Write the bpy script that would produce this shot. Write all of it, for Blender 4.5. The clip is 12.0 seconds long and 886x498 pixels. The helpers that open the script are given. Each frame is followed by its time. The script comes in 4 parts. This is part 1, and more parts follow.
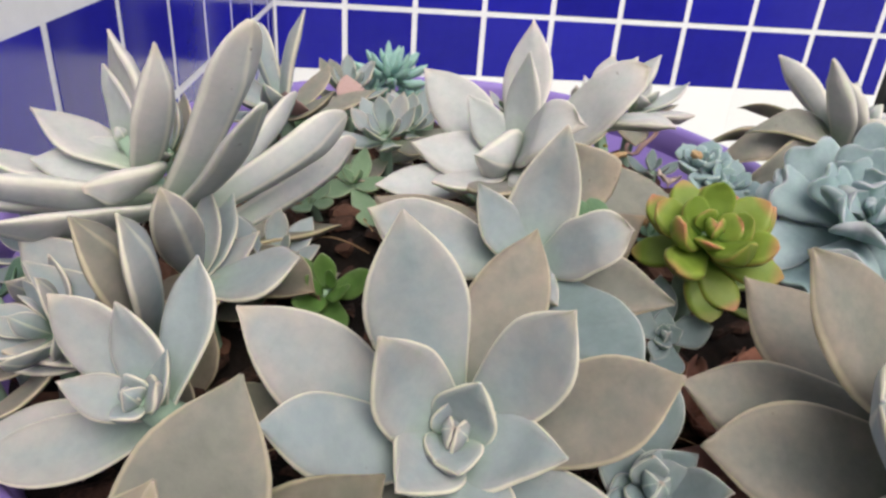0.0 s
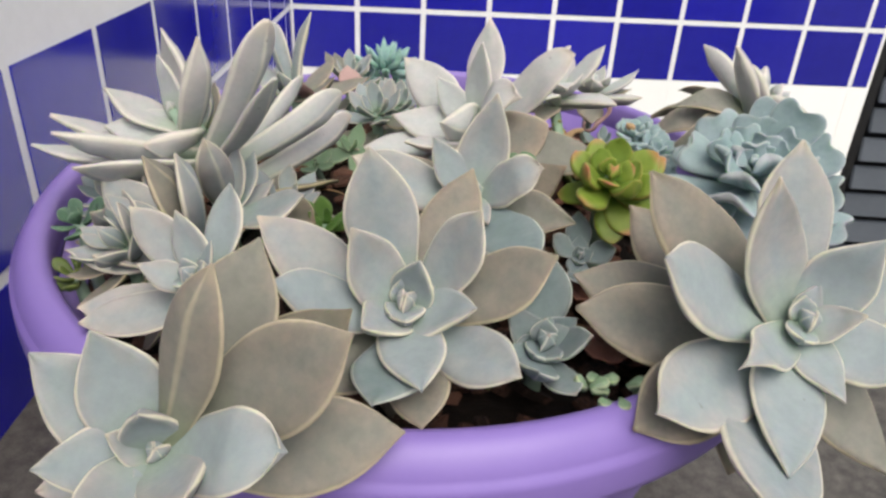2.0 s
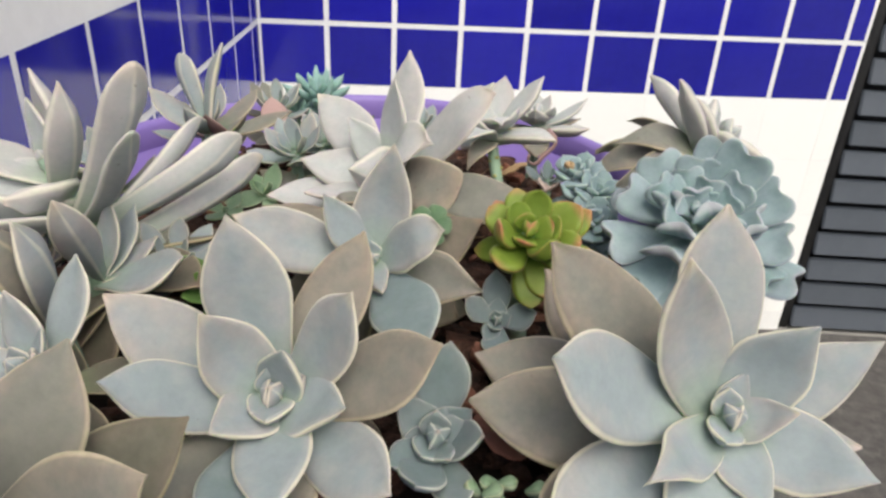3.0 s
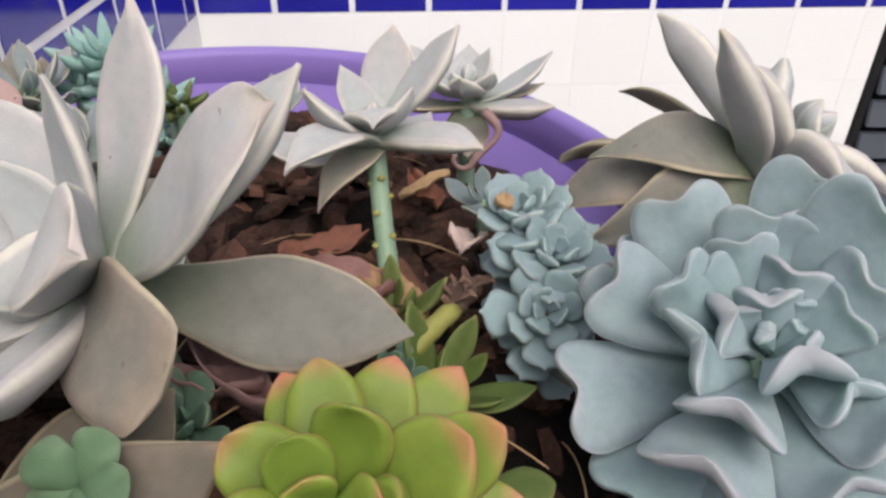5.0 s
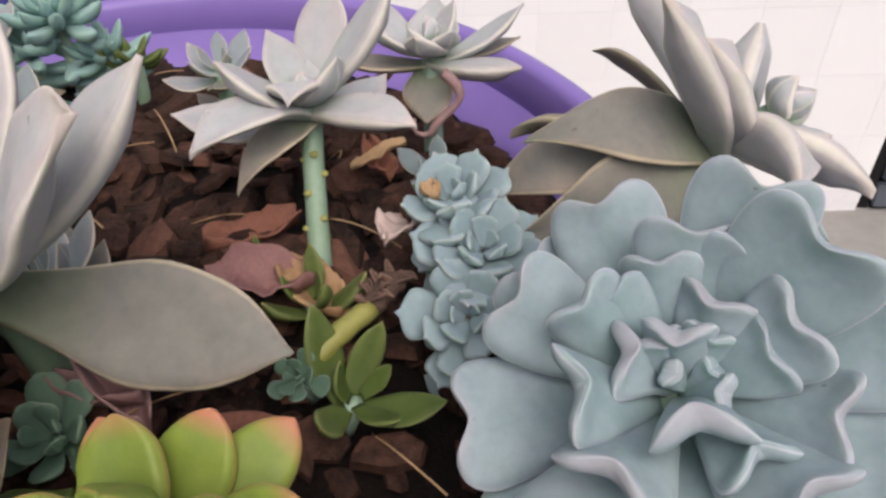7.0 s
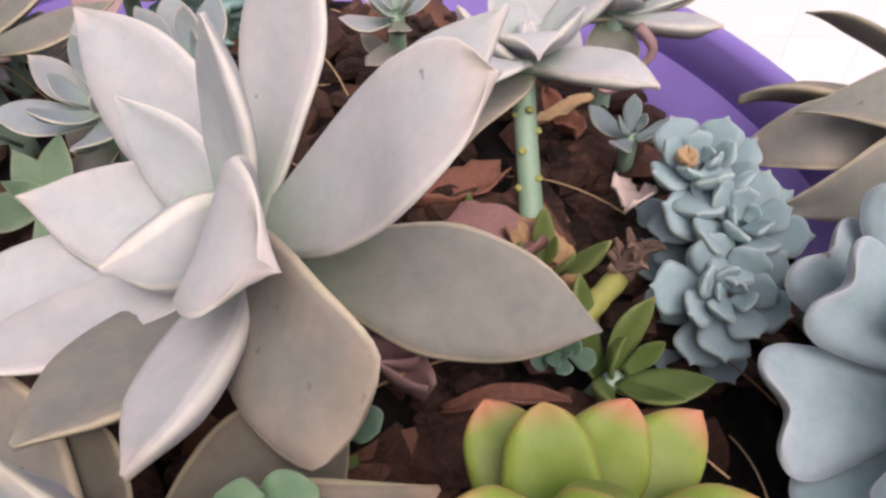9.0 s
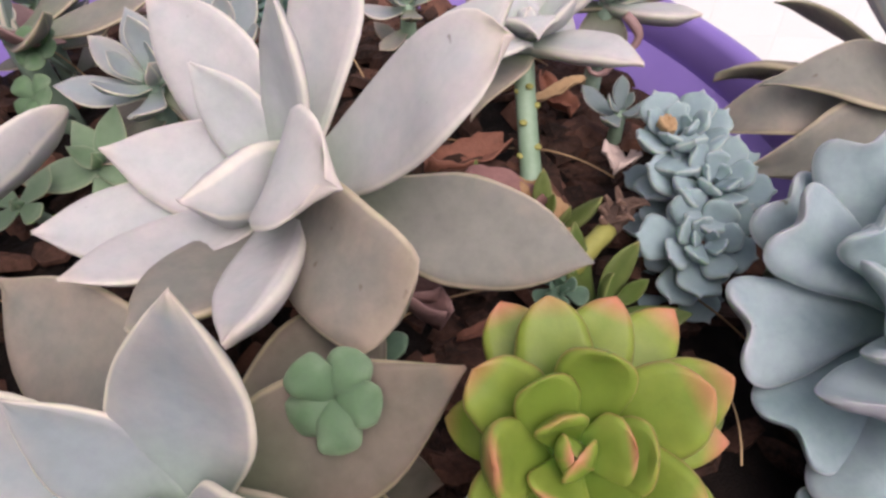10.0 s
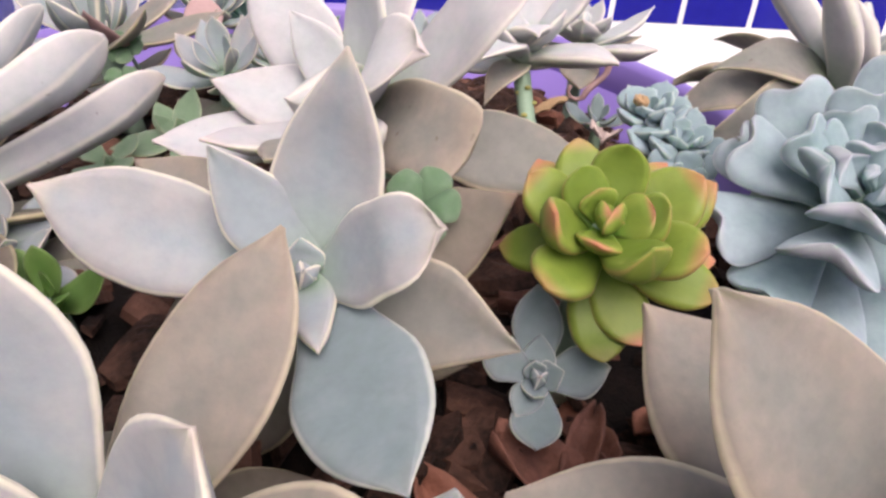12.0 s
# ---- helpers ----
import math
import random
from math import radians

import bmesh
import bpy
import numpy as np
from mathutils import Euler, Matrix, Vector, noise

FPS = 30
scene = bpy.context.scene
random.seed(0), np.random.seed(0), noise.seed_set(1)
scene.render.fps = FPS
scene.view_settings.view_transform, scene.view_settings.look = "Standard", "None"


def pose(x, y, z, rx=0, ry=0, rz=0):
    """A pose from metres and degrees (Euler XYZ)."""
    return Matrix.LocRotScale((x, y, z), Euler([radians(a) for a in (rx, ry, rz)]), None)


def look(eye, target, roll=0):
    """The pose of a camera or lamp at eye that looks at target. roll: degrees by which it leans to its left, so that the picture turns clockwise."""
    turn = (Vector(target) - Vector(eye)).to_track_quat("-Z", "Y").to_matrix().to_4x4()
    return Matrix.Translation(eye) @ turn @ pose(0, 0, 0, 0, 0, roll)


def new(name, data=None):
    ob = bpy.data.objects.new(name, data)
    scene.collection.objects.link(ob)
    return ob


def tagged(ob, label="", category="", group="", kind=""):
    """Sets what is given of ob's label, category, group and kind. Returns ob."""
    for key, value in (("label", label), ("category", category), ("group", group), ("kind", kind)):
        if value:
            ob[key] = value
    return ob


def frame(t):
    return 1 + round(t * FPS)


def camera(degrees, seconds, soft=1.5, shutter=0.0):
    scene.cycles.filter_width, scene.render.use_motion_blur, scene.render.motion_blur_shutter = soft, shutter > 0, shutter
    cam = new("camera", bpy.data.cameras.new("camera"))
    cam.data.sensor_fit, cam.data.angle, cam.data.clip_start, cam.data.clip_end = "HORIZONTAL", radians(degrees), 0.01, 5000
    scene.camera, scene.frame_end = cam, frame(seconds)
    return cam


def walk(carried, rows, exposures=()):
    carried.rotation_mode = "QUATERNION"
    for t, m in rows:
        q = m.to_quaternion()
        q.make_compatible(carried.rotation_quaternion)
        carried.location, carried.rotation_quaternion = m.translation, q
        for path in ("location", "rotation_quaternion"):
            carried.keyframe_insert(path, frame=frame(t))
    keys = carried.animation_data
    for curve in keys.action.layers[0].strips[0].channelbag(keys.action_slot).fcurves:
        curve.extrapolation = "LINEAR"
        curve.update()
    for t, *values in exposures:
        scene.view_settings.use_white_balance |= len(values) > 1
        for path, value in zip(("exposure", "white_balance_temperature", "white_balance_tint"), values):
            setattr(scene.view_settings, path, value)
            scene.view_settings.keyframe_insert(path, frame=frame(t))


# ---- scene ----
cam = camera(63.95, 12.0, soft=2.7)
walk(cam, [
    (0, pose(-0.0060, -0.2900, 0.3500, 62.00, -3.64, 1.98)),
    (0.5, pose(0.0032, -0.3169, 0.3460, 62.62, -3.11, 2.15)),
    (1, pose(0.0051, -0.3375, 0.3444, 62.61, -3.30, 3.13)),
    (1.5, pose(0.0059, -0.3626, 0.3567, 62.35, -3.52, 3.64)),
    (2, pose(0.0209, -0.3780, 0.3656, 62.03, -2.72, 3.25)),
    (2.5, pose(0.0452, -0.3724, 0.3755, 62.21, -2.48, 3.02)),
    (3, pose(0.0581, -0.3321, 0.3728, 62.62, -2.65, 2.49)),
    (5, pose(0.1085, -0.1258, 0.3370, 56.29, -0.43, 1.84)),
    (5.5, pose(0.1243, -0.1168, 0.3349, 55.81, -0.15, 2.90)),
    (6, pose(0.1336, -0.1068, 0.3402, 52.92, 0.71, 3.80)),
    (6.5, pose(0.1454, -0.0966, 0.3405, 51.43, 1.74, 5.20)),
    (8.5, pose(0.1004, -0.0969, 0.3402, 47.03, -0.18, 6.27)),
    (9, pose(0.0746, -0.0935, 0.3393, 45.90, -1.20, 7.02)),
    (9.5, pose(0.0717, -0.1064, 0.3478, 45.75, -1.67, 6.76)),
    (10, pose(0.0718, -0.1234, 0.3479, 46.09, -1.59, 6.48)),
    (10.5, pose(0.0735, -0.1428, 0.3464, 47.36, -1.55, 5.52)),
    (11, pose(0.0749, -0.1603, 0.3407, 49.47, -1.62, 5.34)),
    (11.5, pose(0.0662, -0.1806, 0.3269, 54.12, -2.75, 4.08)),
    (12, pose(0.0553, -0.2007, 0.3213, 57.62, -3.50, 3.32)),
], [(0, 0.04, 6450, 6), (3, 0.02, 6550, 5), (5, -0.10, 6400, 11), (7, -0.17, 6450, 15), (8.5, 0.11, 6450, 19), (9.5, 0.0, 6450, 20), (12, 0.34, 6450, 20)])

# ---------- world and light ----------
world = bpy.data.worlds.new("sky")
scene.world = world
world.use_nodes = True
_wn = world.node_tree
_sky = _wn.nodes.new("ShaderNodeTexSky")
_sky.sky_type = "NISHITA"
_sky.sun_disc = False
_sky.sun_elevation = radians(58)
_sky.sun_rotation = radians(150)
_sky.air_density, _sky.dust_density, _sky.ozone_density = 1.0, 6.0, 0.6
_wn.links.new(_sky.outputs["Color"], _wn.nodes["Background"].inputs["Color"])
_wn.nodes["Background"].inputs["Strength"].default_value = 0.15

sun = new("sun", bpy.data.lights.new("sun", "SUN"))
sun.data.energy, sun.data.angle, sun.data.color = 2.0, radians(50), (1.0, 0.97, 0.93)
sun.matrix_world = look((0.35, -1.3, 2.0), (0, 0, 0))


# ---------- materials ----------
def material(name, rough=0.6, metal=0.0, spec=0.5):
    m = bpy.data.materials.new(name)
    m.use_nodes = True
    b = m.node_tree.nodes["Principled BSDF"]
    b.inputs["Roughness"].default_value, b.inputs["Metallic"].default_value = rough, metal
    b.inputs["Specular IOR Level"].default_value = spec
    return m, m.node_tree, b


def node(tree, kind, **values):
    n = tree.nodes.new(kind)
    for key, value in values.items():
        n.inputs[key.replace("_", " ")].default_value = value
    return n


def ramp(tree, source, stops):
    n = tree.nodes.new("ShaderNodeValToRGB")
    while len(n.color_ramp.elements) < len(stops):
        n.color_ramp.elements.new(0.5)
    for e, (at, colour) in zip(n.color_ramp.elements, stops):
        e.position, e.color = at, (*colour, 1)
    tree.links.new(source, n.inputs["Fac"])
    return n.outputs["Color"]


def mixed(tree, fac, a, b):
    n = tree.nodes.new("ShaderNodeMix")
    n.data_type = "RGBA"
    for socket, value in ((n.inputs[0], fac), (n.inputs[6], a), (n.inputs[7], b)):
        if isinstance(value, bpy.types.NodeSocket):
            tree.links.new(value, socket)
        else:
            socket.default_value = value if socket == n.inputs[0] else (*value, 1)
    return n.outputs[2]


def calc(tree, op, a, b=0.0, clamp=False):
    n = tree.nodes.new("ShaderNodeMath")
    n.operation, n.use_clamp = op, clamp
    for socket, value in zip(n.inputs, (a, b)):
        if isinstance(value, bpy.types.NodeSocket):
            tree.links.new(value, socket)
        else:
            socket.default_value = value
    return n.outputs[0]


def noise_of(tree, scale, detail=4.0, rough=0.6, coords="Object"):
    c = tree.nodes.new("ShaderNodeTexCoord")
    n = node(tree, "ShaderNodeTexNoise", Scale=scale, Detail=detail, Roughness=rough)
    tree.links.new(c.outputs[coords], n.inputs["Vector"])
    return n.outputs["Fac"]


def bump(tree, bsdf, height, strength=0.3, distance=0.001):
    n = node(tree, "ShaderNodeBump", Strength=strength, Distance=distance)
    tree.links.new(height, n.inputs["Height"])
    tree.links.new(n.outputs["Normal"], bsdf.inputs["Normal"])


def plain(name, dark, light, scale=40.0, rough=0.6, metal=0.0, relief=0.2, spec=0.5, depth=0.001):
    """A surface that varies between two colours at two scales, piece by piece."""
    m, t, b = material(name, rough, metal, spec)
    info = t.nodes.new("ShaderNodeObjectInfo")
    big, small = noise_of(t, scale), noise_of(t, scale * 9, 3.0)
    fac = calc(t, "ADD", calc(t, "MULTIPLY", big, 0.7), calc(t, "MULTIPLY", small, 0.35))
    fac = calc(t, "ADD", fac, calc(t, "MULTIPLY", calc(t, "SUBTRACT", info.outputs["Random"], 0.5), 0.5))
    t.links.new(ramp(t, fac, [(0.25, dark), (0.8, light)]), b.inputs["Base Color"])
    bump(t, b, small, relief, depth)
    return m


def leaf_material(name, body, other, edge, tipc, edge_from=0.665, rough=0.62, spot=0.0, green=None, tip_from=0.9, sss=0.28, keel=0.42, edge_mix=0.8):
    """A fleshy leaf: pale margin and keel, coloured tip, bloom and faint blotches. UV x runs round the section, y along it."""
    m, t, b = material(name, rough, 0.0, 0.22)
    uv = t.nodes.new("ShaderNodeTexCoord")
    sep = t.nodes.new("ShaderNodeSeparateXYZ")
    t.links.new(uv.outputs["UV"], sep.inputs["Vector"])
    info = t.nodes.new("ShaderNodeObjectInfo")
    rnd = info.outputs["Random"]
    n1, n2 = noise_of(t, 45.0, 4.0), noise_of(t, 420.0, 3.0)
    # the heart of the blade keeps its bloom; towards the margin and with age it turns warmer
    n3 = noise_of(t, 150.0, 4.0)
    frac = calc(t, "PINGPONG", sep.outputs["X"], 0.5)
    near = calc(t, "SUBTRACT", 1.0, calc(t, "MULTIPLY", frac, 2.0))
    fac = calc(t, "ADD", calc(t, "MULTIPLY", rnd, 0.6), calc(t, "MULTIPLY", calc(t, "SUBTRACT", n1, 0.5), 1.5))
    fac = calc(t, "ADD", fac, calc(t, "MULTIPLY", calc(t, "SUBTRACT", near, 0.35), 0.9))
    fac = calc(t, "ADD", fac, calc(t, "MULTIPLY", calc(t, "SUBTRACT", sep.outputs["Y"], 0.55), 0.5))
    fac = calc(t, "ADD", fac, calc(t, "MULTIPLY", calc(t, "SUBTRACT", n3, 0.5), 0.9), True)
    col = mixed(t, fac, body, other)
    if green:
        low = calc(t, "MULTIPLY", calc(t, "SUBTRACT", 0.42, sep.outputs["Y"]), 2.2, True)
        col = mixed(t, low, col, green)
    # margin: the fold between the two faces lies at whole numbers of x
    wob = calc(t, "ADD", near, calc(t, "MULTIPLY", calc(t, "SUBTRACT", n1, 0.5), 0.16))
    rim = calc(t, "MULTIPLY", calc(t, "SUBTRACT", wob, edge_from + 0.06), 11.0, True)
    under = calc(t, "GREATER_THAN", sep.outputs["X"], 1.0)
    ridge = calc(t, "MULTIPLY", calc(t, "SUBTRACT", frac, 0.448), 26.0, True)
    line = calc(t, "MULTIPLY", calc(t, "MULTIPLY", ridge, under), keel)
    col = mixed(t, calc(t, "MAXIMUM", calc(t, "MULTIPLY", rim, edge_mix), line), col, edge)
    tip = calc(t, "MULTIPLY", calc(t, "SUBTRACT", sep.outputs["Y"], tip_from), 1.0 / (1.0 - tip_from), True)
    col = mixed(t, calc(t, "MULTIPLY", tip, calc(t, "MULTIPLY", 1.25, rnd)), col, tipc)
    fleck = calc(t, "MULTIPLY", calc(t, "SUBTRACT", n2, 0.63), 4.0, True)
    col = mixed(t, calc(t, "MULTIPLY", fleck, 0.25 + spot), col, [c * 0.6 for c in other])
    # bloom rubbed thin in cloudy patches and fine grain
    worn = calc(t, "ADD", calc(t, "MULTIPLY", calc(t, "SUBTRACT", n3, 0.5), 1.1), calc(t, "MULTIPLY", calc(t, "SUBTRACT", n2, 0.5), 0.7))
    tone = calc(t, "ADD", 1.0, calc(t, "MULTIPLY", worn, 0.27 + 0.35 * spot))
    scaled = t.nodes.new("ShaderNodeVectorMath")
    scaled.operation = "SCALE"
    t.links.new(col, scaled.inputs[0])
    t.links.new(tone, scaled.inputs["Scale"])
    col = scaled.outputs[0]
    # a few brown pits
    pit = calc(t, "MULTIPLY", calc(t, "SUBTRACT", noise_of(t, 230.0, 1.0, 0.5), 0.765), 25.0, True)
    col = mixed(t, calc(t, "MULTIPLY", pit, 0.6), col, (0.10, 0.07, 0.05))
    t.links.new(col, b.inputs["Base Color"])
    t.links.new(calc(t, "ADD", rough - 0.1, calc(t, "MULTIPLY", n1, 0.2)), b.inputs["Roughness"])
    b.inputs["Subsurface Weight"].default_value = sss
    b.inputs["Subsurface Radius"].default_value = (0.004, 0.006, 0.003)
    b.inputs["Subsurface Scale"].default_value = 1.0
    bump(t, b, calc(t, "ADD", calc(t, "MULTIPLY", n2, 0.25), n3), 0.13, 0.0015)
    return m


GHOST = leaf_material("ghost_leaf", (0.262, 0.305, 0.322), (0.335, 0.308, 0.298), (0.70, 0.655, 0.53), (0.48, 0.41, 0.34), green=(0.24, 0.32, 0.235))
# Old leaf, darkened further: shade low in the plants is put into its colour.
OLD_SHADED = leaf_material("old_shaded_ghost_leaf", (0.108, 0.104, 0.080), (0.147, 0.119, 0.094), (0.36, 0.31, 0.20), (0.24, 0.17, 0.12), spot=0.4, green=(0.12, 0.15, 0.075))
PALE = leaf_material("pale_ghost_leaf", (0.40, 0.425, 0.43), (0.435, 0.405, 0.40), (0.64, 0.61, 0.54), (0.54, 0.47, 0.41), green=(0.30, 0.38, 0.28), edge_mix=0.7, keel=0.7)
GHOST_OLD = leaf_material("ghost_leaf_old", (0.190, 0.190, 0.168), (0.242, 0.202, 0.168), (0.50, 0.43, 0.31), (0.29, 0.235, 0.185), spot=0.3, green=(0.17, 0.215, 0.125))
TEAL = leaf_material("teal_leaf", (0.172, 0.220, 0.230), (0.222, 0.242, 0.246), (0.50, 0.52, 0.46), (0.36, 0.30, 0.27))
BLUE = leaf_material("powder_blue_leaf", (0.228, 0.316, 0.327), (0.296, 0.362, 0.390), (0.51, 0.525, 0.57), (0.34, 0.35, 0.38), edge_from=0.74, green=(0.13, 0.225, 0.175), edge_mix=0.6)
MINT = leaf_material("mint_blue_leaf", (0.225, 0.308, 0.325), (0.275, 0.350, 0.367), (0.38, 0.44, 0.43), (0.36, 0.38, 0.39), edge_from=0.72)
GOLD = leaf_material("golden_leaf", (0.132, 0.195, 0.028), (0.205, 0.255, 0.046), (0.36, 0.20, 0.09), (0.42, 0.17, 0.10), edge_from=0.72, green=(0.06, 0.16, 0.02), tip_from=0.83, rough=0.42, keel=0.2, edge_mix=0.42)
GREEN = leaf_material("green_leaf", (0.075, 0.11, 0.028), (0.14, 0.165, 0.058), (0.22, 0.26, 0.10), (0.22, 0.2, 0.08), rough=0.42, edge_mix=0.4, keel=0.2)
AQUA = leaf_material("turquoise_leaf", (0.25, 0.40, 0.38), (0.30, 0.43, 0.40), (0.30, 0.47, 0.43), (0.25, 0.42, 0.38), edge_mix=0.3, keel=0.2)
JADE = leaf_material("jade_leaf", (0.085, 0.15, 0.105), (0.12, 0.19, 0.145), (0.24, 0.34, 0.24), (0.2, 0.28, 0.2), rough=0.6, edge_mix=0.5, keel=0.2)
SPROUT = leaf_material("sprout_leaf", (0.155, 0.232, 0.145), (0.205, 0.27, 0.185), (0.38, 0.44, 0.29), (0.32, 0.34, 0.22))
WEED = leaf_material("weed_leaf", (0.075, 0.145, 0.035), (0.11, 0.18, 0.05), (0.16, 0.23, 0.08), (0.16, 0.22, 0.08), rough=0.5, edge_mix=0.4, keel=0.1)
CLOVER = leaf_material("clover_leaf", (0.090, 0.155, 0.085), (0.13, 0.19, 0.118), (0.20, 0.28, 0.16), (0.18, 0.26, 0.14), edge_mix=0.4, keel=0.1, spot=0.4)
STEM = plain("pale_green_stem", (0.20, 0.30, 0.20), (0.30, 0.41, 0.32), 60, 0.55)
WOODY = plain("woody_stem", (0.05, 0.028, 0.02), (0.19, 0.115, 0.085), 90, 0.8, relief=0.6)
YSTEM = plain("yellow_green_stem", (0.19, 0.19, 0.04), (0.32, 0.31, 0.09), 60, 0.5)
DRY = plain("dry_leaf", (0.085, 0.045, 0.046), (0.23, 0.135, 0.13), 60, 0.75, relief=0.5)
BARK = plain("bark_chip", (0.014, 0.008, 0.006), (0.15, 0.072, 0.05), 55, 0.85, relief=0.7, depth=0.002, spec=0.2)
SOIL = plain("potting_soil", (0.008, 0.005, 0.004), (0.035, 0.018, 0.013), 120, 0.9, relief=1.0, depth=0.003, spec=0.2)
POT = plain("purple_plastic", (0.198, 0.134, 0.42), (0.234, 0.160, 0.47), 8, 0.46, relief=0.05)
TILE_BLUE = plain("blue_glaze", (0.008, 0.008, 0.25), (0.016, 0.016, 0.36), 6, 0.12, relief=0.03)
TILE_WHITE = plain("white_glaze", (0.89, 0.89, 0.88), (0.92, 0.92, 0.91), 6, 0.2, relief=0.03)
GROUT = plain("white_grout", (0.78, 0.78, 0.78), (0.87, 0.87, 0.87), 60, 0.85, relief=0.3)
GRANITE = plain("dark_granite", (0.05, 0.046, 0.042), (0.22, 0.20, 0.18), 90, 0.45, relief=0.2)
SLAT = plain("slate_grey_paint", (0.058, 0.068, 0.086), (0.078, 0.090, 0.112), 10, 0.5, relief=0.1)
SLAT_DARK = plain("dark_gap", (0.012, 0.013, 0.015), (0.02, 0.02, 0.022), 10, 0.7)
PAVING = plain("grey_paving", (0.20, 0.19, 0.18), (0.32, 0.31, 0.29), 4, 0.85, relief=0.4)
PLASTER = plain("white_plaster", (0.74, 0.74, 0.73), (0.82, 0.82, 0.80), 5, 0.9, relief=0.3)


# ---------- mesh helpers ----------
def finish(name, bm, mat, smooth=True):
    bmesh.ops.recalc_face_normals(bm, faces=bm.faces)
    me = bpy.data.meshes.new(name)
    bm.to_mesh(me)
    bm.free()
    for p in me.polygons:
        p.use_smooth = smooth
    for m in mat if isinstance(mat, (list, tuple)) else (mat,):
        me.materials.append(m)
    return me


def part(name, bm, mat, parent=None, label="", smooth=True):
    ob = new(name, finish(name, bm, mat, smooth))
    if parent:
        ob.parent = parent
    if label:
        ob["label"] = label
    return ob


def box(bm, x0, y0, z0, x1, y1, z1, bevel=0.0):
    v = bmesh.ops.create_cube(bm, size=1.0)["verts"]
    for p in v:
        p.co = Vector(((x0 + x1) / 2 + p.co.x * (x1 - x0), (y0 + y1) / 2 + p.co.y * (y1 - y0), (z0 + z1) / 2 + p.co.z * (z1 - z0)))
    if bevel:
        e = {e for p in v for e in p.link_edges}
        bmesh.ops.bevel(bm, geom=list(e), offset=bevel, segments=2, affect="EDGES")
    return bm


def smooth_curve(stops, s):
    """A smooth curve through (s, value) stops."""
    xs, ys = [a for a, _ in stops], [b for _, b in stops]
    i = max(0, min(len(xs) - 2, int(np.searchsorted(xs, s)) - 1))
    x0, x1 = xs[i], xs[i + 1]
    m0 = (ys[i + 1] - ys[max(i - 1, 0)]) / (xs[i + 1] - xs[max(i - 1, 0)])
    j = min(i + 2, len(xs) - 1)
    m1 = (ys[j] - ys[i]) / (xs[j] - xs[i])
    h, u = x1 - x0, (s - x0) / (x1 - x0)
    return (1 + 2 * u) * (1 - u) ** 2 * ys[i] + u * (1 - u) ** 2 * h * m0 + u * u * (3 - 2 * u) * ys[i + 1] + u * u * (u - 1) * h * m1


OUTLINE = {
    "ghost": [(0, 0.40), (0.12, 0.47), (0.3, 0.72), (0.48, 0.95), (0.60, 1.0), (0.73, 0.90), (0.84, 0.64), (0.92, 0.34), (0.97, 0.13), (1, 0.03)],
    "ghost_young": [(0, 0.62), (0.15, 0.78), (0.32, 0.96), (0.46, 1.0), (0.62, 0.90), (0.76, 0.64), (0.88, 0.34), (0.95, 0.15), (1, 0.03)],
    "spoon": [(0, 0.25), (0.15, 0.32), (0.35, 0.60), (0.6, 0.95), (0.75, 1.0), (0.88, 0.78), (0.95, 0.48), (1, 0.05)],
    "lance": [(0, 0.5), (0.2, 0.75), (0.45, 1.0), (0.65, 0.92), (0.82, 0.62), (0.93, 0.30), (1, 0.03)],
    "heart": [(0, 0.22), (0.25, 0.36), (0.45, 0.60), (0.62, 0.86), (0.74, 0.98), (0.80, 1.0), (0.87, 0.96), (0.93, 0.84), (0.97, 0.62), (0.99, 0.36), (1, 0.05)],
    "blunt": [(0, 0.42), (0.15, 0.56), (0.35, 0.86), (0.5, 0.99), (0.7, 1.0), (0.83, 0.93), (0.92, 0.76), (0.97, 0.46), (1, 0.05)],
    "cut": [(0, 0.45), (0.15, 0.58), (0.35, 0.84), (0.6, 1.0), (0.84, 0.98), (0.94, 0.93), (0.98, 0.84), (1, 0.62)],
    "strap": [(0, 0.55), (0.2, 0.64), (0.45, 0.80), (0.7, 0.97), (0.82, 1.0), (0.91, 0.84), (0.97, 0.50), (1, 0.12)],
    "diamond": [(0, 0.78), (0.2, 0.96), (0.34, 1.0), (0.5, 0.90), (0.7, 0.60), (0.86, 0.30), (0.95, 0.12), (1, 0.03)],
    "golden": [(0, 0.45), (0.2, 0.62), (0.45, 0.92), (0.62, 1.0), (0.8, 0.86), (0.92, 0.54), (0.97, 0.28), (1, 0.05)],
    "mucro": [(0, 0.42), (0.2, 0.60), (0.45, 0.86), (0.66, 1.0), (0.80, 0.90), (0.88, 0.58), (0.92, 0.22), (0.96, 0.10), (1, 0.02)],
}


